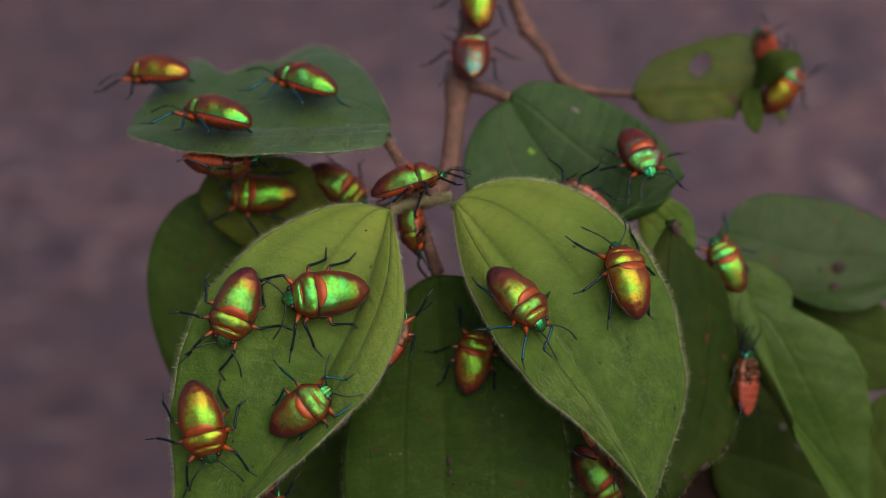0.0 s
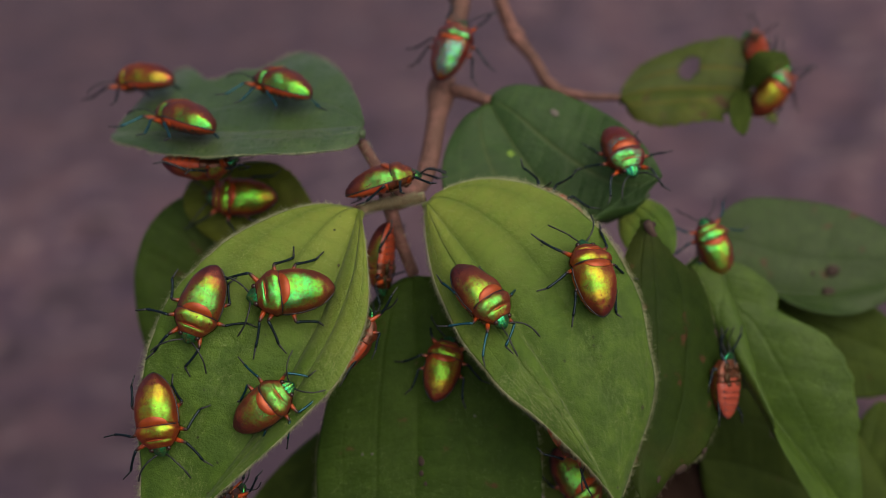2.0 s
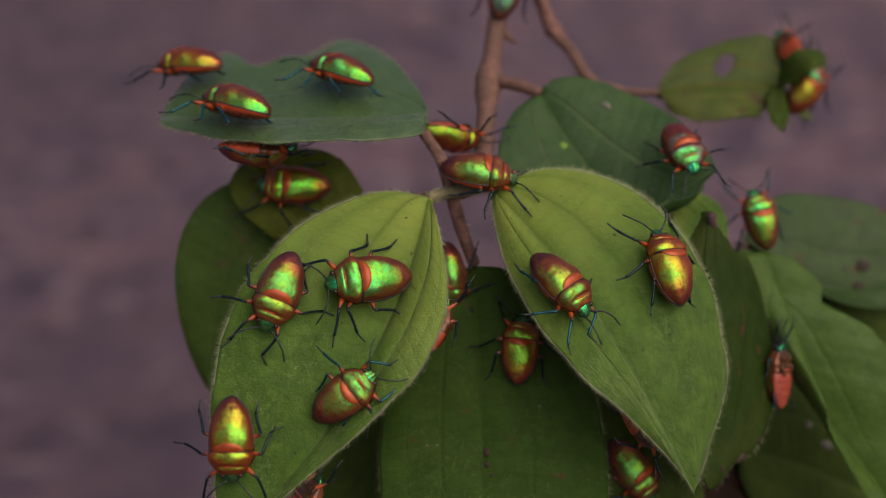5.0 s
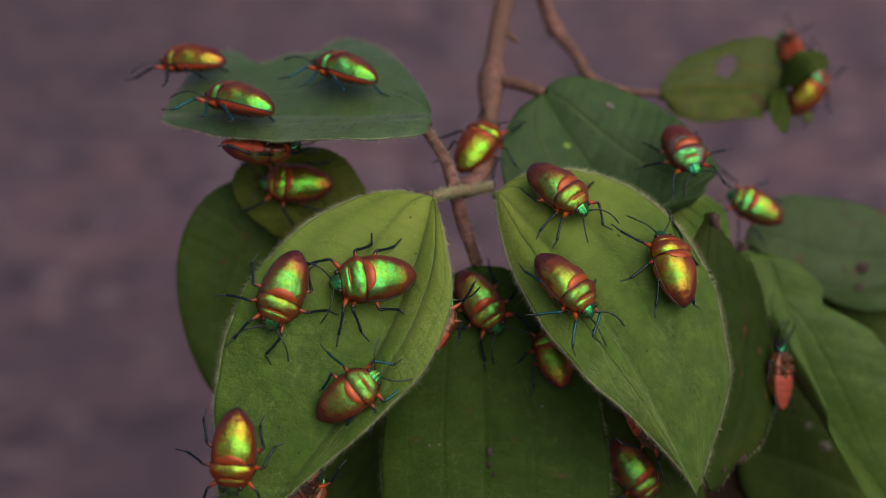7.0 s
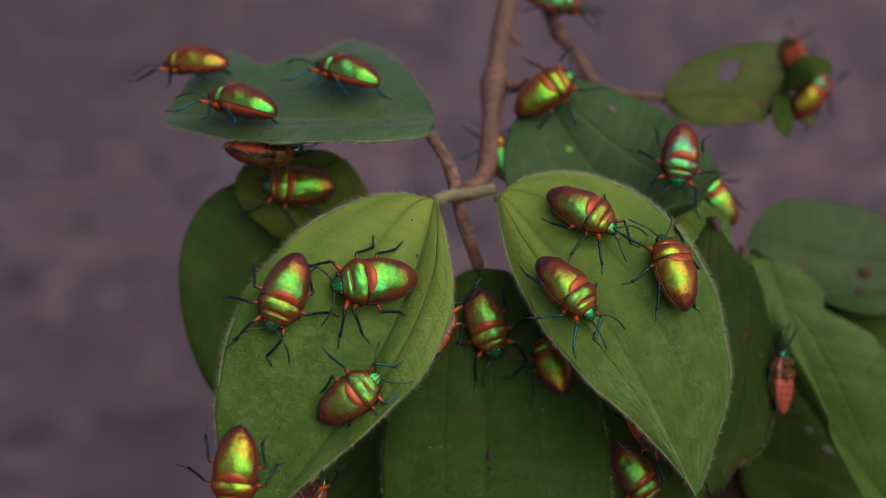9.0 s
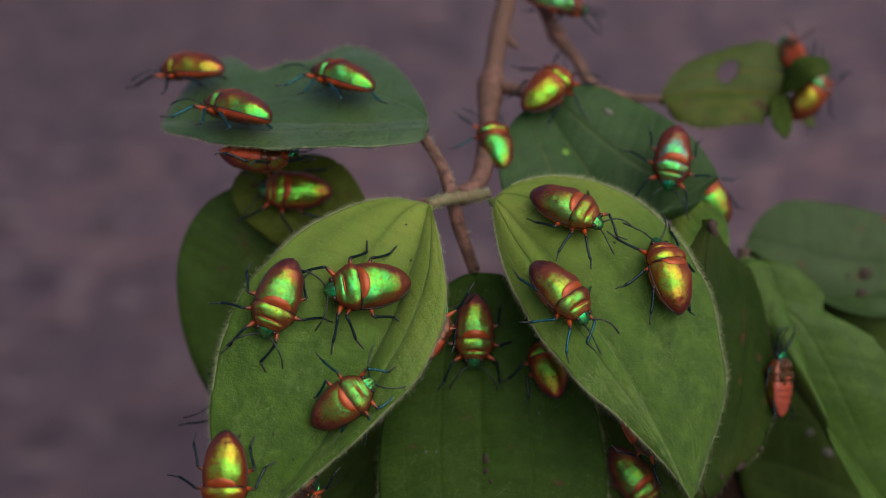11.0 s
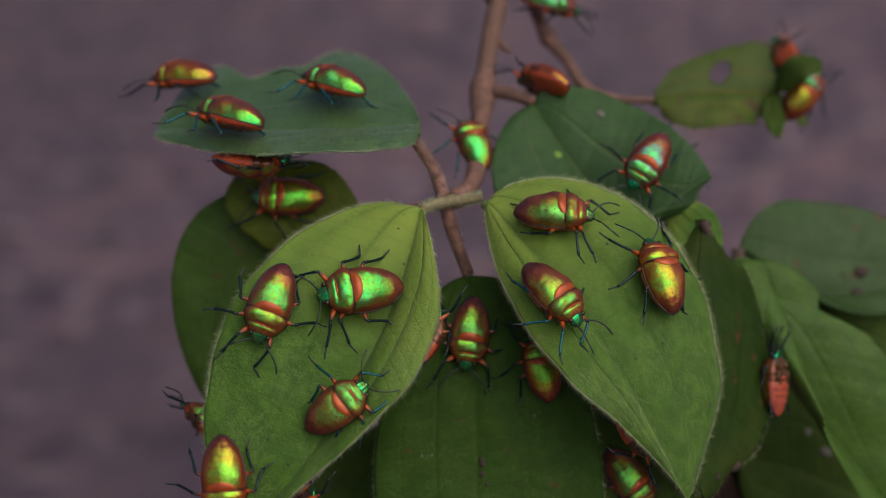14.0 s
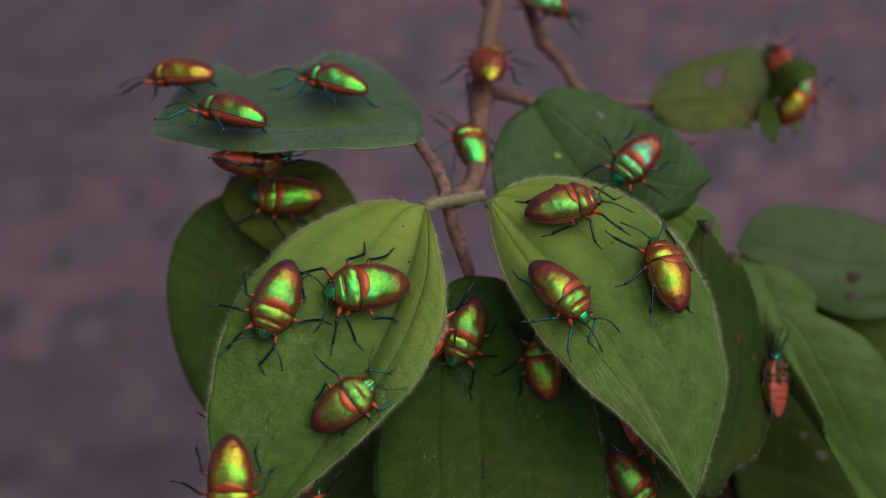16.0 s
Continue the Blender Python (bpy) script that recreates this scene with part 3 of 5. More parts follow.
leaf(far, YELLOWING, "chewed yellowing green leaf with holes, far behind", bites=[(0.40, 0.42, 0.06, 0.24), (0.62, -1.0, 0.12, 0.35), (0.86, 0.9, 0.08, 0.5), (0.80, 0.1, 0.05, 0.25), (0.97, 0.0, 0.10, 1.2), (0.93, -0.85, 0.13, 0.55)], ragged=0.10, seed=8)
torn = Blade((0.0769, 0.3040, 0.4967), (0.0800, 0.2960, 0.5052), (0.0880, 0.3010, 0.5035), (0.0000, 0.0030, 0.0028), (0.0008, -0.0022, -0.0026), (0.35, 0.5, 0.35, 0.5), 0.05, 0.0008)
leaf(torn, DEEP, "torn dark end of a chewed leaf, curled up", ragged=0.12, seed=22, rows=36, cols=30)
lobe = Blade((0.0762, 0.3040, 0.4951), (0.0752, 0.2950, 0.4930), (0.0755, 0.2905, 0.4885), (-0.0024, 0.0, 0.0004), (0.0028, 0.0, -0.0004), (0.4, 0.45, 0.4, 0.45), 0.05, 0.0006)
leaf(lobe, DEEP, "hanging dark scrap of a chewed leaf", ragged=0.12, seed=23, rows=30, cols=24)
back_left = Blade((-0.0214, 0.2593, 0.4790), (-0.0537, 0.2640, 0.4787), (-0.0621, 0.2440, 0.4395), (0.0166, -0.0065, -0.0188), (-0.0203, 0.0059, 0.0139), (1.108, 0.706, 0.368, 0.501), 0.05, 0.0012)
leaf(back_left, DARKMID, "large dark green leaf behind, notched on one margin", seed=9)
olive_left = Blade((-0.0298, 0.2539, 0.4745), (-0.0408, 0.2608, 0.4930), (-0.0485, 0.2677, 0.4952), (-0.0178, -0.0011, -0.0020), (0.0104, 0.0035, 0.0021), (0.463, 0.638, 0.533, 0.473), 0.05, 0.0008)
leaf(olive_left, OLIVE, "olive green leaf with a chewed end behind the pair", ragged=0.05, bites=[(0.97, 0.3, 0.06, 0.5)], seed=19)
right_narrow = Blade((0.0521, 0.2492, 0.4861), (0.0560, 0.2323, 0.4552), (0.0481, 0.2142, 0.4347), (-0.0114, -0.0049, -0.0049), (0.0131, 0.0067, -0.0159), (0.724, 1.08, 0.325, 0.604), 0.05, 0.0012, (0.5, 0.1, 0), (-0.003, -0, -0, -0, -0.032), (0.099, 0.155, 0.092, -0.006, -0.325))
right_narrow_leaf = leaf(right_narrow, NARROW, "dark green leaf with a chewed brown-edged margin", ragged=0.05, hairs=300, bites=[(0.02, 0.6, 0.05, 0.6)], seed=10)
speck(right_narrow, right_narrow_leaf, 0.799, 1.000, 0.0012, SCORCH, "scorched_edge", "brown withered edge", 1.6)
speck(right_narrow, right_narrow_leaf, 0.220, 1.000, 0.0008, SCORCH, "scorched_edge", "brown withered edge", 1.5)
speck(right_narrow, right_narrow_leaf, 0.312, 1.000, 0.0009, SCORCH, "scorched_edge", "brown withered edge", 1.8)
speck(right_narrow, right_narrow_leaf, 0.682, 1.000, 0.0006, SCORCH, "scorched_edge", "brown withered edge", 1.6)
speck(right_narrow, right_narrow_leaf, 0.885, 0.588, 0.0006, SCORCH, "scorched_edge", "brown withered edge", 1.4)
speck(right_narrow, right_narrow_leaf, 0.010, 0.175, 0.0006, SCORCH, "scorched_edge", "brown withered edge", 1.2)
right_upper = Blade((0.0656, 0.2800, 0.4635), (0.0801, 0.2753, 0.4416), (0.1214, 0.2878, 0.4516), (0.0111, -0.0066, -0.0036), (0.0080, 0.0163, 0.0175), (0.351, 0.841, 0.568, 0.726), 0.05, 0.001)
right_upper_leaf = leaf(right_upper, SPOTTED, "deep green leaf with brown spots, out of focus", seed=11)
speck(right_upper, right_upper_leaf, 0.645, 0.263, 0.0016, SCORCH, "scab", "brown blotch", 1.2)
speck(right_upper, right_upper_leaf, 0.657, 0.012, 0.0015, SCORCH, "scab", "brown blotch", 1.1)
speck(right_upper, right_upper_leaf, 0.565, 0.225, 0.0008, SCORCH, "scab", "brown blotch", 1.0)
right_large = Blade((0.0666, 0.2667, 0.4664), (0.0466, 0.2647, 0.4708), (0.0992, 0.2381, 0.4102), (0.0141, -0.0214, -0.0187), (0.0289, -0.0027, -0.0048), (0.27, 0.354, 0.789, 0.849), 0.05, 0.0016, (0.4, 0.06, 0.22), (0.108, 0.245, 0.084, 0.197, -0.035), (-0.118, -0.146, 0.021, 0.01, -0.095))
leaf(right_large, MID, "large wavy mid-green leaf with a bitten margin", ragged=0.05, seed=12)
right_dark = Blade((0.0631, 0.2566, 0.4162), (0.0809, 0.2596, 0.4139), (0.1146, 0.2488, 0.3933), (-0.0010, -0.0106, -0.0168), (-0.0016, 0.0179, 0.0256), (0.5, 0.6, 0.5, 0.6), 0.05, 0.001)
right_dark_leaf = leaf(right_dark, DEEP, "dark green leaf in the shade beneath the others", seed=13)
speck(right_dark, right_dark_leaf, 0.441, 0.338, 0.001, SCAB, "speck", "pale speck", 1.0)
speck(right_dark, right_dark_leaf, 0.522, 0.238, 0.0012, SCAB, "speck", "pale speck", 1.4)
small_young = Blade((0.0458, 0.2681, 0.4810), (0.0514, 0.2650, 0.4794), (0.0572, 0.2587, 0.4715), (-0.0029, -0.0061, -0.0062), (0.0050, 0.0031, 0.0019), (0.5, 0.6, 0.5, 0.6), 0.05, 0.0004)
leaf(small_young, YOUNG, "small fresh green leaf behind the pair", seed=14, rows=36, cols=30)
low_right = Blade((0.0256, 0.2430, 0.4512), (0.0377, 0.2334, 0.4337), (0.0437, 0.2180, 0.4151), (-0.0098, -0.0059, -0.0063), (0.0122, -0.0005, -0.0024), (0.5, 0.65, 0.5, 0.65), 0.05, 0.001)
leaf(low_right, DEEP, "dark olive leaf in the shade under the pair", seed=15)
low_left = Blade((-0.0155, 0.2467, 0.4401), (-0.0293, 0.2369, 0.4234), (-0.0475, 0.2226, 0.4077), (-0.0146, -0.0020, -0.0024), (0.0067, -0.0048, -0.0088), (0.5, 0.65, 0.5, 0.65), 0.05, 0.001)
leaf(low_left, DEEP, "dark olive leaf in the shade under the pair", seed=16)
# dark brown leaf shape that closes the gap low among the stems
low_brown = Blade((0.0464, 0.2583, 0.4152), (0.0588, 0.2583, 0.4107), (0.0761, 0.2491, 0.3954), (-0.0048, -0.0103, -0.0135), (0.0110, 0.0062, 0.0040), (0.5, 0.6, 0.5, 0.6), 0.08, 0.002)
leaf(low_brown, DARKBROWN, "dark brown leaf shape low among the stems", ragged=0.08, seed=18)
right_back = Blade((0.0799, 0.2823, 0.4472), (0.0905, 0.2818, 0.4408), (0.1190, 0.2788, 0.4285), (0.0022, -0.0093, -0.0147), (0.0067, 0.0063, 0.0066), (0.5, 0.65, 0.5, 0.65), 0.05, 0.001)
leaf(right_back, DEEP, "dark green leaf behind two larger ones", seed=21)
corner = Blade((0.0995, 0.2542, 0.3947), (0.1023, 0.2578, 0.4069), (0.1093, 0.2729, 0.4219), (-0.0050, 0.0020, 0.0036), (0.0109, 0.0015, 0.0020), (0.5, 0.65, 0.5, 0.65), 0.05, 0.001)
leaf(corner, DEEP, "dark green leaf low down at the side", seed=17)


# ---- stems ----
def stem(name, pts, radii, material, label, knots=(), steps=7):
    line = smooth_line(pts, steps)
    n = len(line) - 1
    rad = []
    for i in range(n + 1):
        f = i / n * (len(radii) - 1)
        j = min(int(f), len(radii) - 2)
        r = radii[j] + (radii[j + 1] - radii[j]) * (f - j)
        r *= 1 + 0.07 * noise.noise(line[i] * 240)
        for kf, kr in knots:
            r *= 1 + kr * math.exp(-((i / n - kf) / 0.02) ** 2)
        rad.append(r)
    bm = tube(bmesh.new(), line, rad, 10)
    return mesh_of(name, bm, material)


def stem_hairs(pts, radius, count, parent, seed):
    line = smooth_line(pts, 8)
    rng = random.Random(seed)
    bm = bmesh.new()
    for i in range(count):
        j = rng.randrange(len(line) - 1)
        p = line[j].lerp(line[j + 1], rng.random())
        d = (line[j + 1] - line[j]).normalized()
        o = Vector((rng.uniform(-1, 1), rng.uniform(-1, 1), rng.uniform(-1, 1)))
        o = (o - d * o.dot(d)).normalized()
        q = p + o * radius * 0.9
        h = (o + d * rng.uniform(-0.5, 0.5)).normalized()
        side = h.cross(d).normalized() * 0.00004
        a, b, c = bm.verts.new(q - side), bm.verts.new(q + side), bm.verts.new(q + d * 0.00006)
        tip = bm.verts.new(q + h * rng.uniform(0.0006, 0.0014))
        for t3 in ((a, b, tip), (b, c, tip), (c, a, tip)):
            bm.faces.new(t3)
    tagged(part("stalk_hairs", bm, HAIR, parent, "short pale hairs"), kind="stuff")


shrub = new("shrub_stem")
shrub.location = (0, 0, 0)
tagged(shrub, "thin reddish brown woody stem with side twigs", "stem")
part("main_stem", stem("main_stem", [(0.3000, 0.6200, -0.0200), (0.2900, 0.6000, 0.2200), (0.2200, 0.5400, 0.4800), (0.1000, 0.4200, 0.6000), (0.0150, 0.3229, 0.5321), (0.0068, 0.3063, 0.5192), (0.0029, 0.2880, 0.5047), (0.0008, 0.2631, 0.4929), (-0.0037, 0.2475, 0.4930)], [0.006, 0.005, 0.0042, 0.0034, 0.0027, 0.0024, 0.0024, 0.0023, 0.0016], BARK, "", [(0.755, 0.5), (0.985, 0.5)]), None, shrub)
part("side_branch", stem("side_branch", [(0.0150, 0.3229, 0.5321), (0.0162, 0.3160, 0.5190), (0.0197, 0.3135, 0.5097), (0.0246, 0.3080, 0.5045), (0.0290, 0.3040, 0.4983), (0.0374, 0.3030, 0.4956), (0.0461, 0.3027, 0.4950)], [0.0022, 0.0018, 0.0019, 0.0014, 0.0015, 0.0011, 0.0009], BARK, "", [(0.34, 0.35), (0.66, 0.25)]), None, shrub)
part("leaf_stalk", stem("leaf_stalk", [(0.0029, 0.2880, 0.5047), (0.0093, 0.2842, 0.5048), (0.0152, 0.2803, 0.5037)], [0.0019, 0.0016, 0.0014], BARK, "", ()), None, shrub)
part("leaf_stalk", stem("leaf_stalk", [(-0.0125, 0.2580, 0.5035), (-0.0083, 0.2523, 0.4989), (-0.0061, 0.2476, 0.4934)], [0.0012, 0.0014, 0.0016], BARK, "", ()), None, shrub)
part("leaf_stalk", stem("leaf_stalk", [(-0.0107, 0.2400, 0.4945), (-0.0077, 0.2447, 0.4937), (-0.0033, 0.2475, 0.4930)], [0.0010, 0.0011, 0.0014], TWIG, "", ()), None, shrub)
part("leaf_stalk", stem("leaf_stalk", [(-0.0037, 0.2475, 0.4930), (-0.0005, 0.2476, 0.4931), (0.0026, 0.2475, 0.4937)], [0.0014, 0.0011, 0.0010], TWIG, "", ()), None, shrub)
part("leaf_stalk", stem("leaf_stalk", [(-0.0061, 0.2488, 0.4927), (-0.0043, 0.2473, 0.4845), (-0.0013, 0.2446, 0.4758)], [0.0017, 0.0015, 0.0013], BARK, "", ()), None, shrub)
part("leaf_stalk", stem("leaf_stalk", [(-0.0149, 0.2524, 0.4893), (-0.0097, 0.2503, 0.4908), (-0.0046, 0.2486, 0.4922)], [0.0010, 0.0012, 0.0014], BARK, "", ()), None, shrub)
stem_hairs([(-0.0107, 0.2400, 0.4945), (-0.0077, 0.2447, 0.4937), (-0.0033, 0.2475, 0.4930)], 0.0011, 420, shrub, 1)
stem_hairs([(-0.0037, 0.2475, 0.4930), (-0.0005, 0.2476, 0.4931), (0.0026, 0.2475, 0.4937)], 0.0011, 420, shrub, 2)
stem_hairs([(-0.0125, 0.2580, 0.5035), (-0.0083, 0.2523, 0.4989), (-0.0061, 0.2476, 0.4934)], 0.0013, 150, shrub, 3)
stem_hairs([(-0.0061, 0.2488, 0.4927), (-0.0043, 0.2473, 0.4845), (-0.0013, 0.2446, 0.4758)], 0.0015, 150, shrub, 4)
part("thorn", stem("thorn", [(0.0066, 0.3010, 0.5135), (0.0084, 0.3000, 0.5114), (0.0102, 0.2995, 0.5104)], [0.0012, 0.0008, 0.0003], BARK, "", ()), None, shrub)
twig = new("shrub_stem")
tagged(twig, "thin brown stem hidden among the leaves", "stem")
shrub = twig
part("main_stem", stem("main_stem", [(0.0850, 0.3400, -0.0200), (0.0800, 0.3300, 0.2000), (0.0680, 0.2900, 0.3800), (0.0637, 0.2648, 0.4277), (0.0653, 0.2798, 0.4632)], [0.004, 0.0035, 0.003, 0.0024, 0.0016], DARKBARK, "", ()), None, shrub)
part("leaf_stalk", stem("leaf_stalk", [(0.0639, 0.2698, 0.4379), (0.0585, 0.2562, 0.4614), (0.0518, 0.2470, 0.4858)], [0.0015, 0.0012, 0.001], DARKBARK, "", ()), None, shrub)
part("leaf_stalk", stem("leaf_stalk", [(0.0645, 0.2767, 0.4569), (0.0650, 0.2719, 0.4624), (0.0654, 0.2684, 0.4655)], [0.0014, 0.0012, 0.001], DARKBARK, "", ()), None, shrub)
part("leaf_stalk", stem("leaf_stalk", [(0.0639, 0.2686, 0.4354), (0.0634, 0.2635, 0.4251), (0.0631, 0.2566, 0.4162)], [0.0014, 0.0012, 0.001], DARKBARK, "", ()), None, shrub)
part("leaf_stalk", stem("leaf_stalk", [(0.0640, 0.2736, 0.4456), (0.0542, 0.2718, 0.4627), (0.0476, 0.2737, 0.4769)], [0.0014, 0.0012, 0.001], DARKBARK, "", ()), None, shrub)
part("leaf_stalk", stem("leaf_stalk", [(0.0637, 0.2648, 0.4277), (0.0447, 0.2537, 0.4365), (0.0256, 0.2430, 0.4512)], [0.0014, 0.0012, 0.001], DARKBARK, "", ()), None, shrub)
part("leaf_stalk", stem("leaf_stalk", [(0.0256, 0.2430, 0.4512), (0.0035, 0.2513, 0.4434), (-0.0155, 0.2467, 0.4401)], [0.0014, 0.0012, 0.001], DARKBARK, "", ()), None, shrub)
part("leaf_stalk", stem("leaf_stalk", [(0.0850, 0.3360, 0.3000), (0.1000, 0.3000, 0.3700), (0.0995, 0.2542, 0.3947)], [0.0018, 0.0014, 0.001], DARKBARK, "", ()), None, shrub)


# ---- shield bugs ----
# A bug in millimetres: x to its head, z up from the leaf it stands on.
def loft(bm, stations, power=0.75, segs=18, below=False):
    """A shell over (x, half width, base height, top height) stations."""
    rings = []
    for x, w, z0, z1 in stations:
        ring = []
        for j in range(segs + 1):
            a = math.pi * j / segs
            s = math.sin(a)
            ring.append(bm.verts.new((x, w * math.cos(a), z0 + (z1 - z0) * (s ** power if s > 1e-6 else 0))))
        rings.append(ring)
    for r0, r1 in zip(rings, rings[1:]):
        for j in range(segs):
            bm.faces.new((r0[j], r0[j + 1], r1[j + 1], r1[j]) if not below else (r1[j], r1[j + 1], r0[j + 1], r0[j]))
    for ring in (rings[0], rings[-1]):
        bm.faces.new(ring)
    bmesh.ops.remove_doubles(bm, verts=bm.verts[:], dist=0.002)
    bmesh.ops.recalc_face_normals(bm, faces=bm.faces[:])
    return bm


def shield_width(t):
    return 4.08 * (0.95 + 0.05 * min(1, t * 5)) * (1 - 0.06 * t) * max(0.0, 1 - t ** 2.9) ** 0.62


def pronotum_width(s):
    """Widest at the shoulder angles, then nearly straight to the neck."""
    if s < 0.2:
        return 3.85 + 0.31 * (s / 0.2) ** 0.8
    return 4.16 - 2.18 * ((s - 0.2) / 0.8) ** 1.45


def dome(t):
    if t < 0.2:
        return 3.55 - 0.5 * ((0.2 - t) / 0.2) ** 2
    return 3.55 * max(0.0, 1 - ((t - 0.2) / 0.8) ** 2.1) ** 0.66


def collar(q):
    """Height of the pronotum from its hind edge to the neck: a hump, a furrow, a low front rim."""
    h = 3.15 + 0.40 * math.sin(min(1, q * 2.6) * math.pi / 2) - 2.25 * q ** 2.0
    return h - 0.34 * math.exp(-((q - 0.66) / 0.07) ** 2)


def uneven(me, much, size, off):
    """Slight dents and swellings, as a real cuticle has."""
    for v in me.vertices:
        v.co += v.normal * much * noise.noise(v.co * size + Vector((off, off, off)))
    return me


BASE = 2.5
FRONT, TAIL, NECK = 2.15, -7.7, 6.2


def bug_meshes(shell, front, belly_mat):
    m = {}
    n = 30
    st = []
    for i in range(n + 1):
        t = (i / n) ** 0.9
        x = FRONT + (TAIL - FRONT) * t
        st.append((x, max(shield_width(t), 0.02), BASE - 0.35 * t, BASE + 0.05 + dome(t)))
    m["scutellum"] = uneven(uneven(mesh_of("scutellum", loft(bmesh.new(), st, 0.75, 30), shell), 0.20, 0.50, 3.0), 0.07, 1.5, 5.0)
    rim = [(x, w, z0) for x, w, z0, z1 in st] + [(x, -w, z0) for x, w, z0, z1 in st[::-1]]
    m["rim"] = mesh_of("rim", tube(bmesh.new(), rim, 0.18, 6), BLACK)
    # swollen crescent at the front of the shield, lying on its curve
    bm = bmesh.new()
    rows = []
    for i in range(25):
        y = -2.9 + 5.8 * i / 24
        deep = 1.6 * max(0.0, 1 - (y / 2.9) ** 2) ** 0.5
        line = []
        for j in range(9):
            f = j / 8
            x = FRONT - deep * f
            t = (FRONT - x) / (FRONT - TAIL)
            w = shield_width(t)
            z0 = BASE - 0.35 * t
            top = 0.05 + 0.35 * t + dome(t)
            s = max(0.0, 1 - (y / w) ** 2) ** 0.5
            swell = 0.12 + 0.22 * (max(0.0, 1 - (y / 2.95) ** 2) ** 0.6) * (math.sin(math.pi * (0.12 + 0.88 * f)) ** 0.7 if f < 1 else 0)
            line.append(bm.verts.new((x, y, z0 + top * s ** 0.75 + swell - 0.02)))
        rows.append(line)
    for r0, r1 in zip(rows, rows[1:]):
        for j in range(8):
            bm.faces.new((r0[j], r0[j + 1], r1[j + 1], r1[j]))
    bmesh.ops.remove_doubles(bm, verts=bm.verts[:], dist=0.002)
    bmesh.ops.recalc_face_normals(bm, faces=bm.faces[:])
    if sum((f.normal.z for f in bm.faces)) < 0:
        bmesh.ops.reverse_faces(bm, faces=bm.faces[:])
    m["band"] = mesh_of("band", bm, ORANGE)
    st = []
    for i in range(25):
        q = i / 24
        st.append((FRONT - 0.05 + (NECK - FRONT) * q, pronotum_width(q), BASE + 0.05, BASE + collar(q) - (0.3 if i == 0 else 0)))
    m["pronotum"] = uneven(uneven(mesh_of("pronotum", loft(bmesh.new(), st, 0.68, 30), front), 0.20, 0.55, 7.0), 0.07, 1.4, 2.0)
    # dark seam between pronotum and shield
    pts = []
    for j in range(21):
        a = math.pi * (0.06 + 0.88 * j / 20)
        pts.append((FRONT + 0.02, pronotum_width(0) * 1.01 * math.cos(a), BASE + 0.05 + 3.10 * math.sin(a) ** 0.68))
    m["seam"] = mesh_of("seam", tube(bmesh.new(), pts, 0.13, 6), BLACK)
    # orange callus in the furrow across the pronotum
    pts = []
    for j in range(13):
        a = math.pi * (0.30 + 0.40 * j / 12)
        pts.append((FRONT - 0.05 + (NECK - FRONT) * 0.66, pronotum_width(0.66) * math.cos(a), BASE + (collar(0.66) + 0.02) * math.sin(a) ** 0.68))
    m["crease"] = mesh_of("crease", tube(bmesh.new(), pts, [0.04 + 0.15 * math.sin(math.pi * j / 12) for j in range(13)], 6), ORANGE)
    # head: a flat wedge with a raised middle lobe
    bm = bmesh.new()
    rows = []
    for i in range(11):
        a = i / 10
        x, w = 5.95 + 1.85 * a, 1.90 - 0.30 * min(1, a * 2) - 0.62 * a ** 4
        line = []
        for j in range(15):
            f = -1 + 2 * j / 14
            lobe = 0.16 * math.exp(-(f / 0.22) ** 2) - 0.10 * math.exp(-((abs(f) - 0.38) / 0.10) ** 2)
            line.append(bm.verts.new((x - 0.45 * f * f * a, w * f, BASE + 1.0 - 1.35 * a ** 1.5 + lobe - (0.9 - 0.5 * a) * abs(f) ** 2.4)))
        rows.append(line)
    low = [[bm.verts.new((v.co.x, v.co.y * 0.92, BASE - 0.55 - 0.5 * i / 10)) for v in line] for i, line in enumerate(rows)]
    for top, r0, r1 in [(1, p, q) for p, q in zip(rows, rows[1:])] + [(0, p, q) for p, q in zip(low, low[1:])]:
        for j in range(14):
            bm.faces.new((r0[j], r1[j], r1[j + 1], r0[j + 1]))
    for t0, l0 in ((rows[-1], low[-1]), ([r[0] for r in rows], [r[0] for r in low]), ([r[-1] for r in rows], [r[-1] for r in low]), (rows[0], low[0])):
        for j in range(len(t0) - 1):
            bm.faces.new((t0[j], t0[j + 1], l0[j + 1], l0[j]))
    bmesh.ops.recalc_face_normals(bm, faces=bm.faces[:])
    m["head"] = mesh_of("head", bm, HEADGREEN)
    # underside: the hind body and the breast
    for name, x1, x0, mat, grow in (("abdomen", 2.2, -7.6, belly_mat, 0.0), ("breast", 6.2, 0.9, BREAST, 0.06)):
        st = []
        for i in range(17):
            x = x1 + (x0 - x1) * i / 16
            a = (6.2 - x) / 14.1
            if x > FRONT:
                w = pronotum_width(min(1, (x - FRONT) / (NECK - FRONT))) + 0.02
            else:
                w = shield_width((FRONT - x) / (FRONT - TAIL)) + 0.16
            d = 1.75 * max(0.05, math.sin(math.pi * min(1, 0.10 + 0.86 * a)) ** 0.7)
            if name == "abdomen":
                d += 0.12 * math.sin(i * 1.9)
            st.append((x, max(w, 0.12) + grow, BASE - 0.35 * a + 0.02, BASE - 0.2 - d - grow))
        m[name] = mesh_of(name, loft(bmesh.new(), st, 0.7, 18, True), mat)
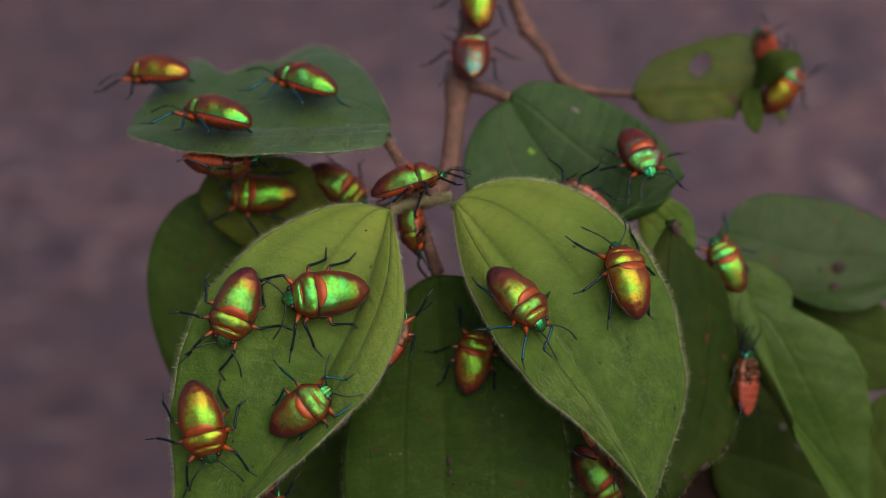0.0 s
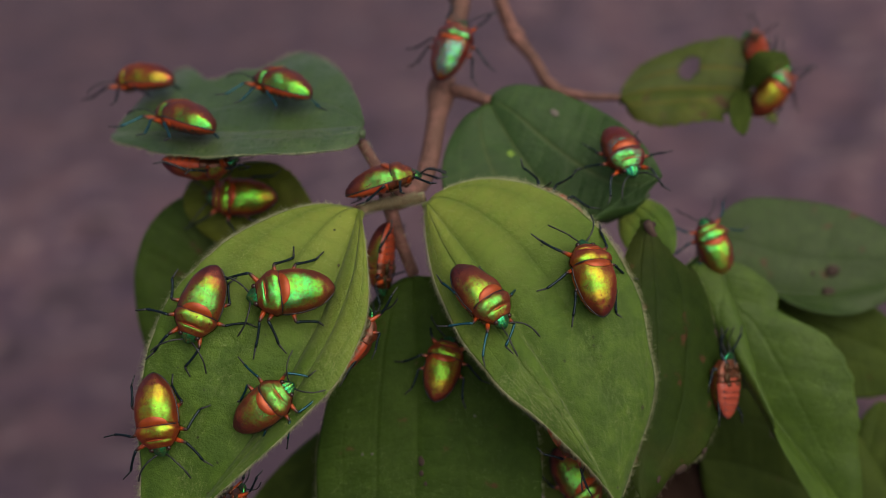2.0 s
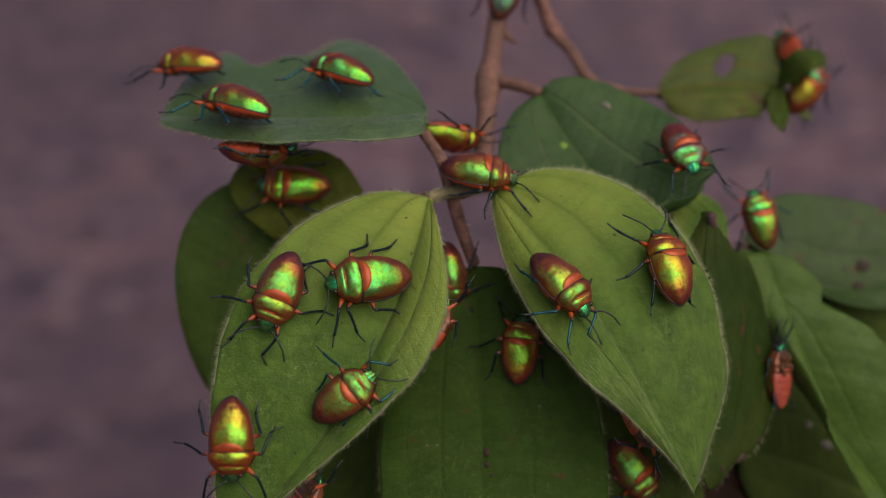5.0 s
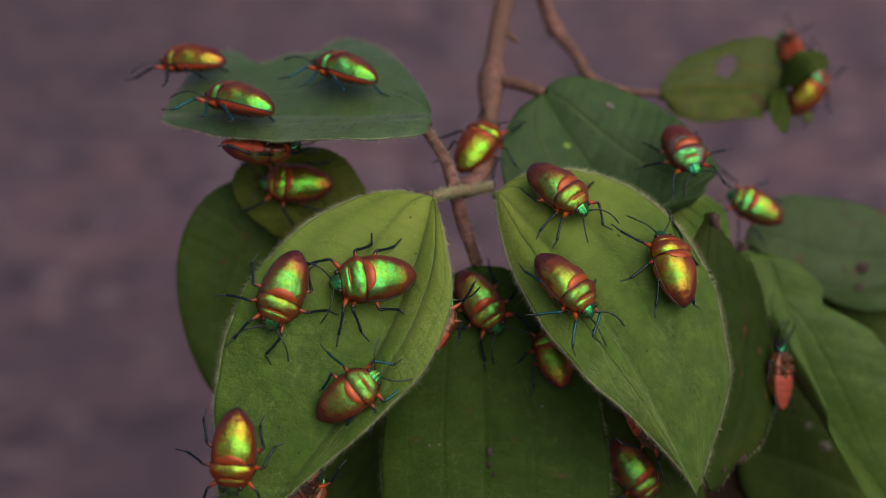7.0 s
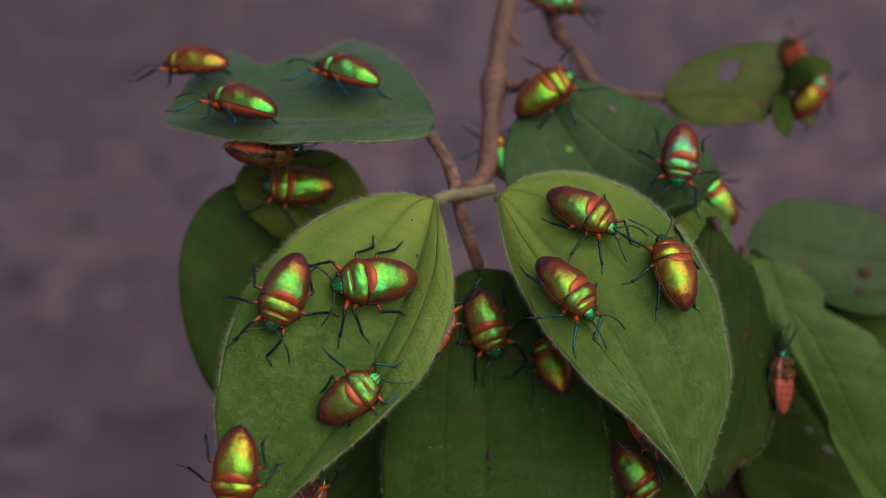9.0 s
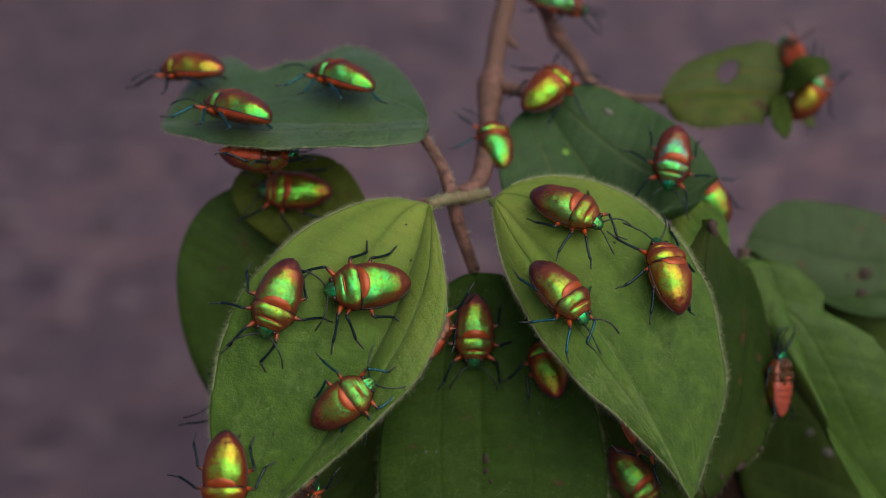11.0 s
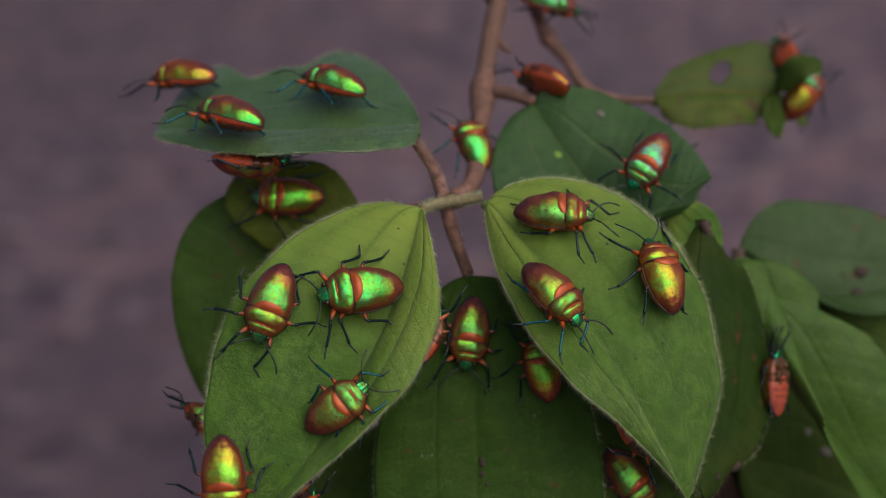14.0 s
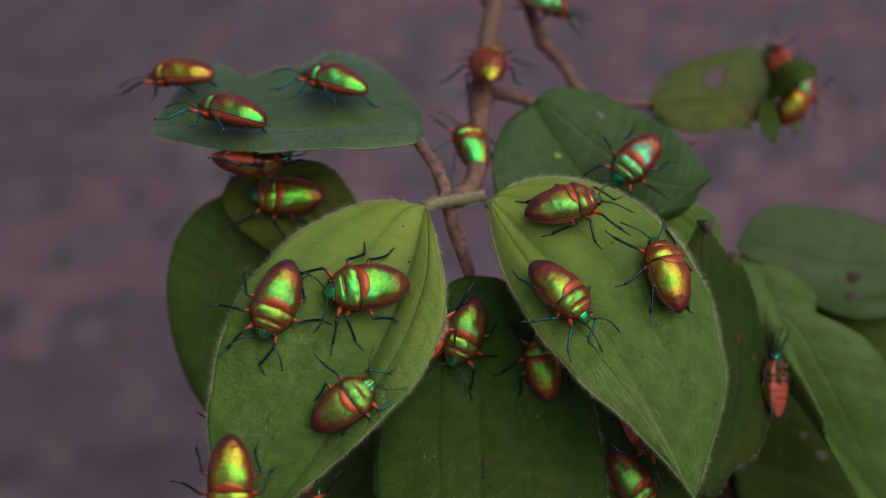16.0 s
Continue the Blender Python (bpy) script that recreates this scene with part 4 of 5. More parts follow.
    # metallic plates and joints of the thorax below, dark bars across the belly
    for name, mat, rr in (("plate", PLATE, (1.25, 0.95, 0.34)), ("joint", BREAST, (0.55, 0.8, 0.36))):
        bm = bmesh.new()
        bmesh.ops.create_icosphere(bm, subdivisions=2, radius=1.0)
        for v in bm.verts:
            v.co = Vector((v.co.x * rr[0], v.co.y * rr[1], v.co.z * rr[2]))
        m[name] = mesh_of(name, bm, mat)
    for q in range(4):
        x = -1.0 - 1.45 * q
        w = shield_width((FRONT - x) / (FRONT - TAIL)) * 0.80
        a = (6.2 - x) / 14.1
        d = 1.75 * max(0.05, math.sin(math.pi * min(1, 0.10 + 0.86 * a)) ** 0.7)
        pts = []
        for jj in range(11):
            ang = math.pi * (0.12 + 0.76 * jj / 10)
            pts.append((x - 0.35 * math.sin(ang), (shield_width((FRONT - x) / (FRONT - TAIL)) + 0.16) * math.cos(ang), BASE - 0.35 * a - (0.2 + d) * math.sin(ang) ** 0.7 - 0.0))
        m[f"bar{q}"] = mesh_of("bar", tube(bmesh.new(), pts, 0.055, 6), BLACK)
    bm = bmesh.new()
    bmesh.ops.create_icosphere(bm, subdivisions=1, radius=0.2)
    m["dot"] = mesh_of("dot", bm, BLACK)
    bm = bmesh.new()
    bmesh.ops.create_icosphere(bm, subdivisions=2, radius=0.5)
    m["eye"] = mesh_of("eye", bm, EYE)
    for s, tag in ((1, "l"), (-1, "r")):
        bm = bmesh.new()
        pts = smooth_line([(0, 0, 0), (1.2, 0.10 * s, 0.5), (2.7, 0.0, 0.9), (4.6, -0.35 * s, 0.5), (6.4, -1.1 * s, -0.5)], 5)
        tube(bm, pts, [0.10 if i % 5 == 0 else 0.17 for i in range(len(pts))], 6)
        m["antenna_" + tag] = mesh_of("antenna", bm, BLACK)
    return m


def heading(degrees, s):
    return Vector((math.cos(radians(degrees)), s * math.sin(radians(degrees)), 0))


def leg_meshes(angles, s, shin, thigh):
    """A leg from its hip: thigh, shin and foot, each turned by its angle from the way the bug faces."""
    a, b, c = angles
    knee = heading(a, s) * 3.8 + Vector((0, 0, 1.05))
    foot = knee + heading(b, s) * 4.15 + Vector((0, 0, -1.95))
    toe = foot + heading(c, s) * 2.1 + Vector((0, 0, -0.12))
    side = heading(b + 90, s) * 0.12
    yield mesh_of("leg", tube(bmesh.new(), smooth_line([(0, 0, 0), knee * 0.5 + Vector((0, 0, 0.14)), knee]), [0.40, 0.47, 0.52, 0.53, 0.52, 0.50, 0.47, 0.44, 0.40, 0.37, 0.34, 0.32, 0.24], 8), thigh)
    yield mesh_of("tibia", tube(bmesh.new(), smooth_line([knee, knee.lerp(foot, 0.3) + side, knee.lerp(foot, 0.7) + side, foot], 3), [0.20, 0.30, 0.27, 0.25, 0.24, 0.24, 0.24, 0.26, 0.29, 0.20], 7), shin)
    yield mesh_of("tarsus", tube(bmesh.new(), [foot, foot.lerp(toe, 0.30), foot.lerp(toe, 0.36), foot.lerp(toe, 0.60), foot.lerp(toe, 0.66), toe], [0.20, 0.21, 0.13, 0.19, 0.13, 0.15], 6), BLACK)


HIPS = ((4.3, 1.7), (2.4, 2.0), (0.4, 2.1))
KINDS = {}


# how each leg is held: thigh, shin and foot in degrees from straight ahead; left front, middle, hind, then the right ones
STANCE = ((52, 18, 40), (88, 118, 98), (124, 172, 148)) * 2
TUCKED = ((25, 10, 5), (60, 150, 170), (150, 170, 175)) * 2


def bug(kind, m, label, size=1.0, seed=0, droop=0, stance=STANCE, feelers=(52, 52)):
    """A shield bug of a colour kind at the pose m; size 1 is 16 mm long."""
    shell, front, belly, shin, thigh = {"copper": (COPPER, COPPER, BELLY, TIBIA, THIGH), "gold": (GOLD, GOLD, BELLY, TIBIA, THIGH), "lime": (LIME, LIME, BELLY, TIBIA, THIGH),
                                        "emerald": (EMERALD, EMERALD, BELLY, TEAL, THIGH), "teal": (TEALSHELL, TEALSHELL, BELLY, TIBIA, THIGH), "bronze": (GOLD, TEALSHELL, BELLY, TIBIA, THIGH),
                                        "jade": (EMERALD, EMERALD, BELLY, TIBIA, THIGH), "rust": (COPPER, COPPER, BELLY, TEAL, THIGH), "pink": (COPPER, COPPER, PINK, TIBIA, TIBIA), "orange": (COPPER, COPPER, BELLY, TIBIA, THIGH)}[kind]
    if kind not in KINDS:
        KINDS[kind] = bug_meshes(shell, front, belly)
    me = KINDS[kind]
    rng = random.Random(seed)
    root = new("shield_bug")
    tagged(root, label, "bug", "shield bugs on the shrub")
    ab = part("abdomen", me["abdomen"], None, root, "orange segmented underside")
    part("breast", me["breast"], None, root, "dark coppery breast with green plates")
    for q in range(4):
        part("segment_line", me[f"bar{q}"], None, ab, "dark line between segments")
    for s in (1, -1):
        for q in range(5):
            x = 0.4 - 1.4 * q
            a, ang = (6.2 - x) / 14.1, 0.20 * math.pi
            deep = 0.2 + 1.75 * math.sin(math.pi * min(1, 0.10 + 0.86 * a)) ** 0.7
            part("dot", me["dot"], None, ab, "black dot").location = (x, s * (shield_width((FRONT - x) / (FRONT - TAIL)) + 0.16) * math.cos(ang), BASE - 0.35 * a - deep * math.sin(ang) ** 0.7)
        for px, py, pz in ((4.3, 2.0, 1.42), (1.9, 2.5, 1.80)):
            part("thorax_plate", me["plate"], None, ab, "metallic green plate").location = (px, py * s, BASE - pz)
        for hx, hy in HIPS:
            part("hip", me["joint"], None, ab).location = (hx, (hy - 0.55) * s, BASE - 1.75)
    sh = part("scutellum", me["scutellum"], None, root)
    part("rim", me["rim"], None, sh, "thin black edge")
    part("band", me["band"], None, sh, "smooth orange cross band")
    pn = part("pronotum", me["pronotum"], None, root)
    part("crease", me["crease"], None, pn, "orange crease")
    part("seam", me["seam"], None, pn, "dark hind edge")
    hd = part("head", me["head"], None, root, "metallic green head")
    for n, s in enumerate((1, -1)):
        part("eye", me["eye"], None, hd).location = (6.35, 1.62 * s, BASE + 0.25)
        an = part("antenna", me["antenna_" + ("l" if s > 0 else "r")], None, root, "thin black antenna")
        an.location = (7.3, 0.75 * s, BASE - 0.35)
        an.rotation_euler = (0, radians(rng.uniform(0, 12)), radians(s * (feelers[n] + rng.uniform(-9, 9))))
        for i, (hx, hy) in enumerate(HIPS):
            angles = [x + rng.uniform(-9, 9) * (stance is STANCE) for x in stance[n * 3 + i]]
            thigh_mesh, shin_mesh, foot_mesh = leg_meshes(angles, s, shin, thigh)
            lg = part("leg", thigh_mesh, None, root, "orange thigh with a dark knee" if thigh is THIGH else "dark thigh")
            lg.location = (hx, (hy - 0.3) * s, BASE - 1.35)
            lg.rotation_euler = (radians(-droop * s), 0, 0)
            part("tibia", shin_mesh, None, lg, "shiny blue-black shin")
            part("tarsus", foot_mesh, None, lg, "black foot")
    root.matrix_world = m @ Matrix.Scale(0.001 * size, 4)
    return root


bug("copper", seat(front_left, 0.418, -0.774, 11, 1) @ pose(0, 0, 0, -5, 0, 0), "copper-brown shield bug with green sheen on a hairy leaf", 1.12, 1,
    stance=((18, -19, 50), (91, 121, 89), (125, 206, 150), (36, 20, 27), (64, 87, 64), (80, 159, 190)), feelers=(50, 55))
bug("jade", seat(front_left, 0.301, -0.273, 306, 1) @ pose(0, 0, 0.0003, 5, 0, 0), "emerald green shield bug with orange band on a hairy leaf", 1.2, 2,
    stance=((60, 75, 73), (53, 111, 123), (98, 182, 139), (49, -1, 60), (91, 160, 99), (120, 165, 140)), feelers=(66, 48))
bug("rust", seat(front_left, 0.584, -0.042, 161, 1) @ pose(0.0006, 0, 0.0017, -8, -21, 0), "copper-brown shield bug with green front on a hairy leaf", 1.02, 3,
    stance=((18, -50, 1), (84, 110, 95), (97, 200, 163), (80, -1, 34), (87, 142, 136), (145, 149, 164)), feelers=(56, 45))
bug("rust", seat(front_right, 0.311, -0.441, 8, 1) @ pose(0, 0, 0.0006, -18, 0, 0), "copper-brown shield bug near the leaf's inner edge", 1.12, 4,
    stance=((5, -58, 9), (84, 110, 95), (124, 172, 148), (45, 45, 29), (65, 130, 122), (150, 188, 190)), feelers=(54, 26))
bug("gold", seat(front_right, 0.500, 0.630, 165, 1) @ pose(0, 0, 0.0005, 14, 0, 0), "golden brown shield bug facing up a hairy leaf", 1.15, 5,
    stance=((72, 39, 45), (109, 119, 100), (139, 171, 159), (65, 13, 11), (90, 118, 98), (136, 182, 132)), feelers=(54, 38))
bug("gold", seat(upper_left, 0.905, 0.500, 320, 1, 0.0014) @ pose(0, 0, 0.0008, 29, 0, 0), "golden shield bug standing at a leaf tip", 1.16, 6, droop=10)
bug("emerald", seat(upper_left, 0.337, 0.250, 336, 1, 0.0014) @ pose(0, 0, 0.0010, 33, 0, 0), "emerald shield bug standing on a level leaf", 1.14, 7, droop=10,
    stance=((60, 75, 60), (85, 100, 95), (110, 165, 120), (52, 18, 40), (88, 118, 98), (150, 170, 175)), feelers=(30, 52))
bug("lime", seat(olive_left, 0.509, -0.162, 53, 1), "olive brown shield bug with green sheen on a shaded leaf", 1.1, 8)
bug("pink", pose(0.0706, 0.2396, 0.4476, -147, -64, 85) @ pose(0, 0, 0, 24, 0, 0), "shield bug clinging under a leaf margin, pinkish belly showing", 0.98, 9, droop=-25,
    stance=TUCKED, feelers=(10, 12))
bug("copper", pose(0.0328, 0.2300, 0.4287, 21, 48, -33), "dark shield bug on a shaded low leaf", 1.1, 10)
bug("orange", seat(front_left, 0.277, 0.545, 189, -1), "shield bug under a leaf edge, orange belly showing", 1.05, 11, droop=-8, stance=TUCKED)
bug("orange", seat(front_right, 0.760, -0.800, 6, -1), "shield bug under a leaf edge, orange belly showing", 1.0, 12, droop=-8, stance=TUCKED)
bug("orange", seat(front_left, 0.855, 0.050, 181, -1), "shield bug under a leaf edge, orange belly showing", 0.92, 13, droop=-8, stance=TUCKED)
bug("orange", pose(-0.0490, 0.2521, 0.5057, 175, 3, -0), "shield bug hanging upside down under a leaf", 1.15, 14, droop=-8)
bug("orange", pose(0.0795, 0.3115, 0.5039, 129, -22, 109), "shield bug on a chewed leaf, orange underside showing", 0.8, 15, droop=-8)
bug("bronze", pose(0.0834, 0.3061, 0.4940, 71, -46, 31), "golden copper shield bug at the end of a chewed leaf", 1.0, 16)
walker_1 = bug("gold", seat(front_left, 0.707, -0.678, 31, 1), "golden green metallic shield bug creeping down a hairy leaf", 1.12, 41,
               stance=((52, 18, 40), (85, 160, 115), (109, 200, 158), (52, 18, 40), (88, 118, 98), (117, 162, 190)))
walker_2 = bug("copper", pose(-0.0061, 0.2440, 0.4961, -20, -12, 10), "copper-brown shield bug with green sheen leaving the stem", 1.12, 42,
               stance=((34, -40, 9), (88, 118, 98), (124, 172, 148), (58, 48, 63), (72, 96, 74), (94, 193, 180)), feelers=(52, 55))
walker_3 = bug("gold", pose(0.0063, 0.2319, 0.4602, 17, -50, 71), "golden green shield bug on a shaded hanging leaf", 1.0, 43)
walker_4 = bug("copper", pose(-0.0036, 0.2480, 0.4878, 95, 62, -80), "dark copper shield bug crawling down from the stalk", 1.08, 44)
walker_5 = bug("teal", pose(0.0448, 0.2607, 0.4952, 7, 17, -71), "blue-green shield bug with reddish edges at a leaf tip", 1.05, 45)
walker_6 = bug("emerald", pose(0.0654, 0.2637, 0.4655, -23, -54, 135), "bright green shield bug climbing over the leaf stalks", 0.98, 46)
walker_7 = bug("teal", pose(0.0063, 0.2891, 0.5094, -2, -19, 94), "shield bug climbing the stem, blue-green from behind", 1.1, 47)
walker_8 = bug("gold", pose(0.0080, 0.2999, 0.5203, -1, -40, 96), "golden green shield bug high up on the stem", 1.05, 48)
walker_9 = bug("lime", pose(-0.0295, 0.2841, 0.5063, -161, 34, 33), "golden green shield bug clambering round the stem", 1.1, 49)
walker_10 = bug("emerald", pose(0.0156, 0.2707, 0.4871, 20, -20, 100), "emerald shield bug half hidden beside the stem", 1.0, 50)
walker_11 = bug("copper", pose(-0.0429, 0.2487, 0.4720, -49, 52, -136), "shield bug peeping out behind a leaf margin", 1.0, 51)
walker_12 = bug("copper", pose(-0.0264, 0.2670, 0.4869, 26, 34, -18), "brown shield bug slipping behind a dark leaf", 1.05, 52)
walker_13 = bug("emerald", seat(upper_left, 0.622, -0.500, 350, 1, 0.0014) @ pose(0.0003, 0, 0.0004, 38, 0, 0), "emerald shield bug standing on a level grey-green leaf", 1.25, 53, droop=10,
                stance=((60, 75, 60), (85, 130, 100), (110, 160, 115), (52, 18, 40), (88, 118, 98), (150, 170, 175)), feelers=(25, 52))
walker_14 = bug("pink", pose(0.0307, 0.2465, 0.4911, 103, -28, 167), "shield bug with pinkish underside behind a leaf margin", 1.05, 54, feelers=(140, 140))


def stride(thing, *spells):
    """The legs of a bug swing to and fro while it walks, three and three."""
    legs = [o for o in thing.children if o.name.startswith("leg")]
    for n, lg in enumerate(legs):
        x, y, z = lg.location
        a = math.degrees(lg.rotation_euler.z)
        first = ((n % 3) + (n > 2)) % 2
        d = math.degrees(lg.rotation_euler.x)
        rows = [(0, pose(x, y, z, d, 0, a))]
        for t0, t1 in spells:
            for i in range(int((t1 - t0) / 0.2)):
                if t0 + 0.2 * i > rows[-1][0]:
                    rows.append((round(t0 + 0.2 * i, 2), pose(x, y, z, d, 0, a + 13 * math.sin(i * math.pi / 2 + first * math.pi))))
            rows.append((t1, pose(x, y, z, d, 0, a)))
        if rows[-1][0] < 16:
            rows.append((16, pose(x, y, z, d, 0, a)))
        walk(lg, rows)


def motions():
    """Everything that moves."""
    walk(walker_1, [
        (0, seat(front_left, 0.707, -0.678, 31, 1)),
        (0.5, seat(front_left, 0.713, -0.680, 27, 1)),
        (1, seat(front_left, 0.721, -0.705, 25, 1)),
        (1.5, seat(front_left, 0.713, -0.751, 26, 1)),
        (2, seat(front_left, 0.709, -0.761, 22, 1)),
        (2.5, seat(front_left, 0.722, -0.759, 15, 1)),
        (3.5, seat(front_left, 0.751, -0.787, 2, 1)),
        (4.2, seat(front_left, 0.778, -0.751, 3, 1)),
        (6.3, seat(front_left, 0.795, -0.726, 4, 1)),
        (7, seat(front_left, 0.817, -0.736, 0, 1)),
        (8, seat(front_left, 0.845, -0.686, 6, 1)),
        (9, seat(front_left, 0.851, -0.703, 5, 1)),
        (11.5, seat(front_left, 0.853, -0.763, 9, 1)),
        (12.5, seat(front_left, 0.846, -0.706, 11, 1)),
        (14.5, seat(front_left, 0.847, -0.720, 12, 1)),
        (16, seat(front_left, 0.849, -0.691, 10, 1)),
    ])
    walk(walker_2, [
        (0, pose(-0.0061, 0.2440, 0.4961, -20, -12, 10)),
        (1.5, pose(-0.0051, 0.2465, 0.4953, -20, -13, 8)),
        (2, pose(-0.0049, 0.2419, 0.4971, -20, -10, 13)),
        (2.5, pose(-0.0074, 0.2459, 0.4954, -20, -12, 6)),
        (3.5, pose(-0.0055, 0.2464, 0.4959, -20, -15, 9)),
        (4.2, pose(-0.0039, 0.2457, 0.4958, -20, -14, 9)),
        (5.2, pose(0.0014, 0.2447, 0.4960, 15, 14, -5)),
        (6.3, seat(front_right, 0.070, 0.586, 339, 1) @ pose(0, 0, 0.0004, -13, 0, 0)),
        (7, seat(front_right, 0.139, 0.423, 350, 1) @ pose(0, 0, 0.0004, -13, 0, 0)),
        (7.5, seat(front_right, 0.166, 0.436, 350, 1) @ pose(0, 0, 0.0004, -13, 0, 0)),
        (8, seat(front_right, 0.195, 0.427, 5, 1) @ pose(0, 0, 0.0004, -13, 0, 0)),
        (8.5, seat(front_right, 0.208, 0.423, 10, 1) @ pose(0, 0, 0.0004, -13, 0, 0)),
        (9, seat(front_right, 0.221, 0.387, 10, 1) @ pose(0, 0, 0.0004, -13, 0, 0)),
        (11.5, seat(front_right, 0.186, 0.386, 13, 1) @ pose(0, 0, 0.0004, -13, 0, 0)),
        (12.5, seat(front_right, 0.187, 0.386, 18, 1) @ pose(0, 0, 0.0004, -13, 0, 0)),
        (13.5, seat(front_right, 0.191, 0.339, 35, 1) @ pose(0, 0, 0.0004, -13, 0, 0)),
        (14.5, seat(front_right, 0.186, 0.341, 44, 1) @ pose(0, 0, 0.0004, -13, 0, 0)),
        (15, seat(front_right, 0.164, 0.393, 49, 1) @ pose(0, 0, 0.0004, -13, 0, 0)),
        (16, seat(front_right, 0.187, 0.419, 54, 1) @ pose(0, 0, 0.0004, -13, 0, 0)),
    ])
    walk(walker_3, [
        (0, pose(0.0063, 0.2319, 0.4602, 17, -50, 71)),
        (1, pose(0.0071, 0.2314, 0.4599, 22, -50, 65)),
        (2, pose(0.0054, 0.2304, 0.4585, 16, -39, 75)),
        (3, pose(0.0071, 0.2320, 0.4604, 22, -51, 63)),
        (4, pose(0.0071, 0.2320, 0.4603, 21, -51, 64)),
        (6.5, pose(0.0133, 0.2322, 0.4591, -12, -44, 109)),
        (7.5, pose(0.0162, 0.2313, 0.4574, -6, -33, 103)),
        (8.5, pose(0.0152, 0.2305, 0.4576, -9, -30, 105)),
        (11.5, pose(0.0146, 0.2306, 0.4574, -7, -32, 104)),
        (12.5, pose(0.0133, 0.2311, 0.4585, -8, -48, 105)),
        (14, pose(0.0144, 0.2313, 0.4583, -8, -53, 106)),
        (16, pose(0.0140, 0.2313, 0.4587, -6, -53, 101)),
    ])
    walk(walker_4, [
        (0, pose(-0.0036, 0.2480, 0.4878, 95, 62, -80)),
        (1.5, pose(-0.0037, 0.2484, 0.4824, 90, 64, -93)),
        (2, pose(-0.0048, 0.2421, 0.4810, 82, 62, -106)),
        (3, pose(-0.0052, 0.2482, 0.4767, 78, 64, -96)),
        (4.2, pose(-0.0057, 0.2462, 0.4744, 62, 64, -93)),
        (5.2, pose(-0.0058, 0.2449, 0.4716, 31, 64, -82)),
        (6.3, seat(low_middle, 0.075, -0.175, 19, 1)),
        (7, seat(low_middle, 0.082, 0.022, 29, 1)),
        (8, seat(low_middle, 0.102, 0.025, 30, 1)),
        (9, seat(low_middle, 0.119, 0.046, 15, 1)),
        (11.5, seat(low_middle, 0.126, -0.077, 356, 1)),
        (12.5, seat(low_middle, 0.126, -0.065, 351, 1)),
        (14.5, seat(low_middle, 0.126, -0.051, 350, 1)),
        (16, seat(low_middle, 0.120, -0.146, 339, 1)),
    ])
    walk(walker_5, [
        (0, pose(0.0448, 0.2607, 0.4952, 7, 17, -71)),
        (1.5, pose(0.0463, 0.2619, 0.4943, 8, 20, -74)),
        (2, pose(0.0464, 0.2620, 0.4950, 5, 20, -69)),
        (2.5, pose(0.0465, 0.2604, 0.4958, 9, 20, -73)),
        (3.5, pose(0.0459, 0.2606, 0.4946, 8, 20, -74)),
        (4.2, pose(0.0469, 0.2605, 0.4946, 8, 20, -73)),
        (7, pose(0.0462, 0.2607, 0.4944, 9, 19, -73)),
        (8, pose(0.0466, 0.2605, 0.4944, 7, 29, -84)),
        (8.5, pose(0.0457, 0.2613, 0.4953, -11, 42, -97)),
        (9, pose(0.0447, 0.2616, 0.4946, -17, 43, -102)),
        (11.5, pose(0.0437, 0.2622, 0.4945, -21, 42, -107)),
        (12.5, pose(0.0426, 0.2617, 0.4953, -24, 40, -113)),
        (13.5, pose(0.0408, 0.2611, 0.4940, -32, 37, -124)),
        (14.5, pose(0.0394, 0.2610, 0.4947, -36, 29, -135)),
        (16, pose(0.0371, 0.2600, 0.4954, -37, 27, -140)),
    ])
    walk(walker_6, [
        (0, pose(0.0654, 0.2637, 0.4655, -23, -54, 135)),
        (1, pose(0.0651, 0.2660, 0.4675, -20, -58, 129)),
        (2, pose(0.0668, 0.2689, 0.4681, -18, -59, 131)),
        (3.5, pose(0.0660, 0.2677, 0.4706, -18, -60, 125)),
        (4.2, pose(0.0670, 0.2697, 0.4715, -8, -63, 111)),
        (6.3, pose(0.0672, 0.2755, 0.4735, -37, -42, 155)),
        (7, pose(0.0668, 0.2778, 0.4730, -43, -25, 168)),
        (8, pose(0.0611, 0.2752, 0.4748, -41, -32, 163)),
        (8.5, pose(0.0575, 0.2735, 0.4775, -38, -40, 156)),
        (9, pose(0.0553, 0.2731, 0.4787, -36, -45, 152)),
        (11.5, pose(0.0540, 0.2746, 0.4801, -33, -48, 149)),
        (12.5, pose(0.0515, 0.2753, 0.4822, -34, -46, 151)),
        (13.5, pose(0.0496, 0.2764, 0.4836, -36, -46, 152)),
        (14.5, pose(0.0476, 0.2783, 0.4873, -36, -46, 153)),
        (16, pose(0.0469, 0.2772, 0.4883, -38, -45, 152)),
    ])
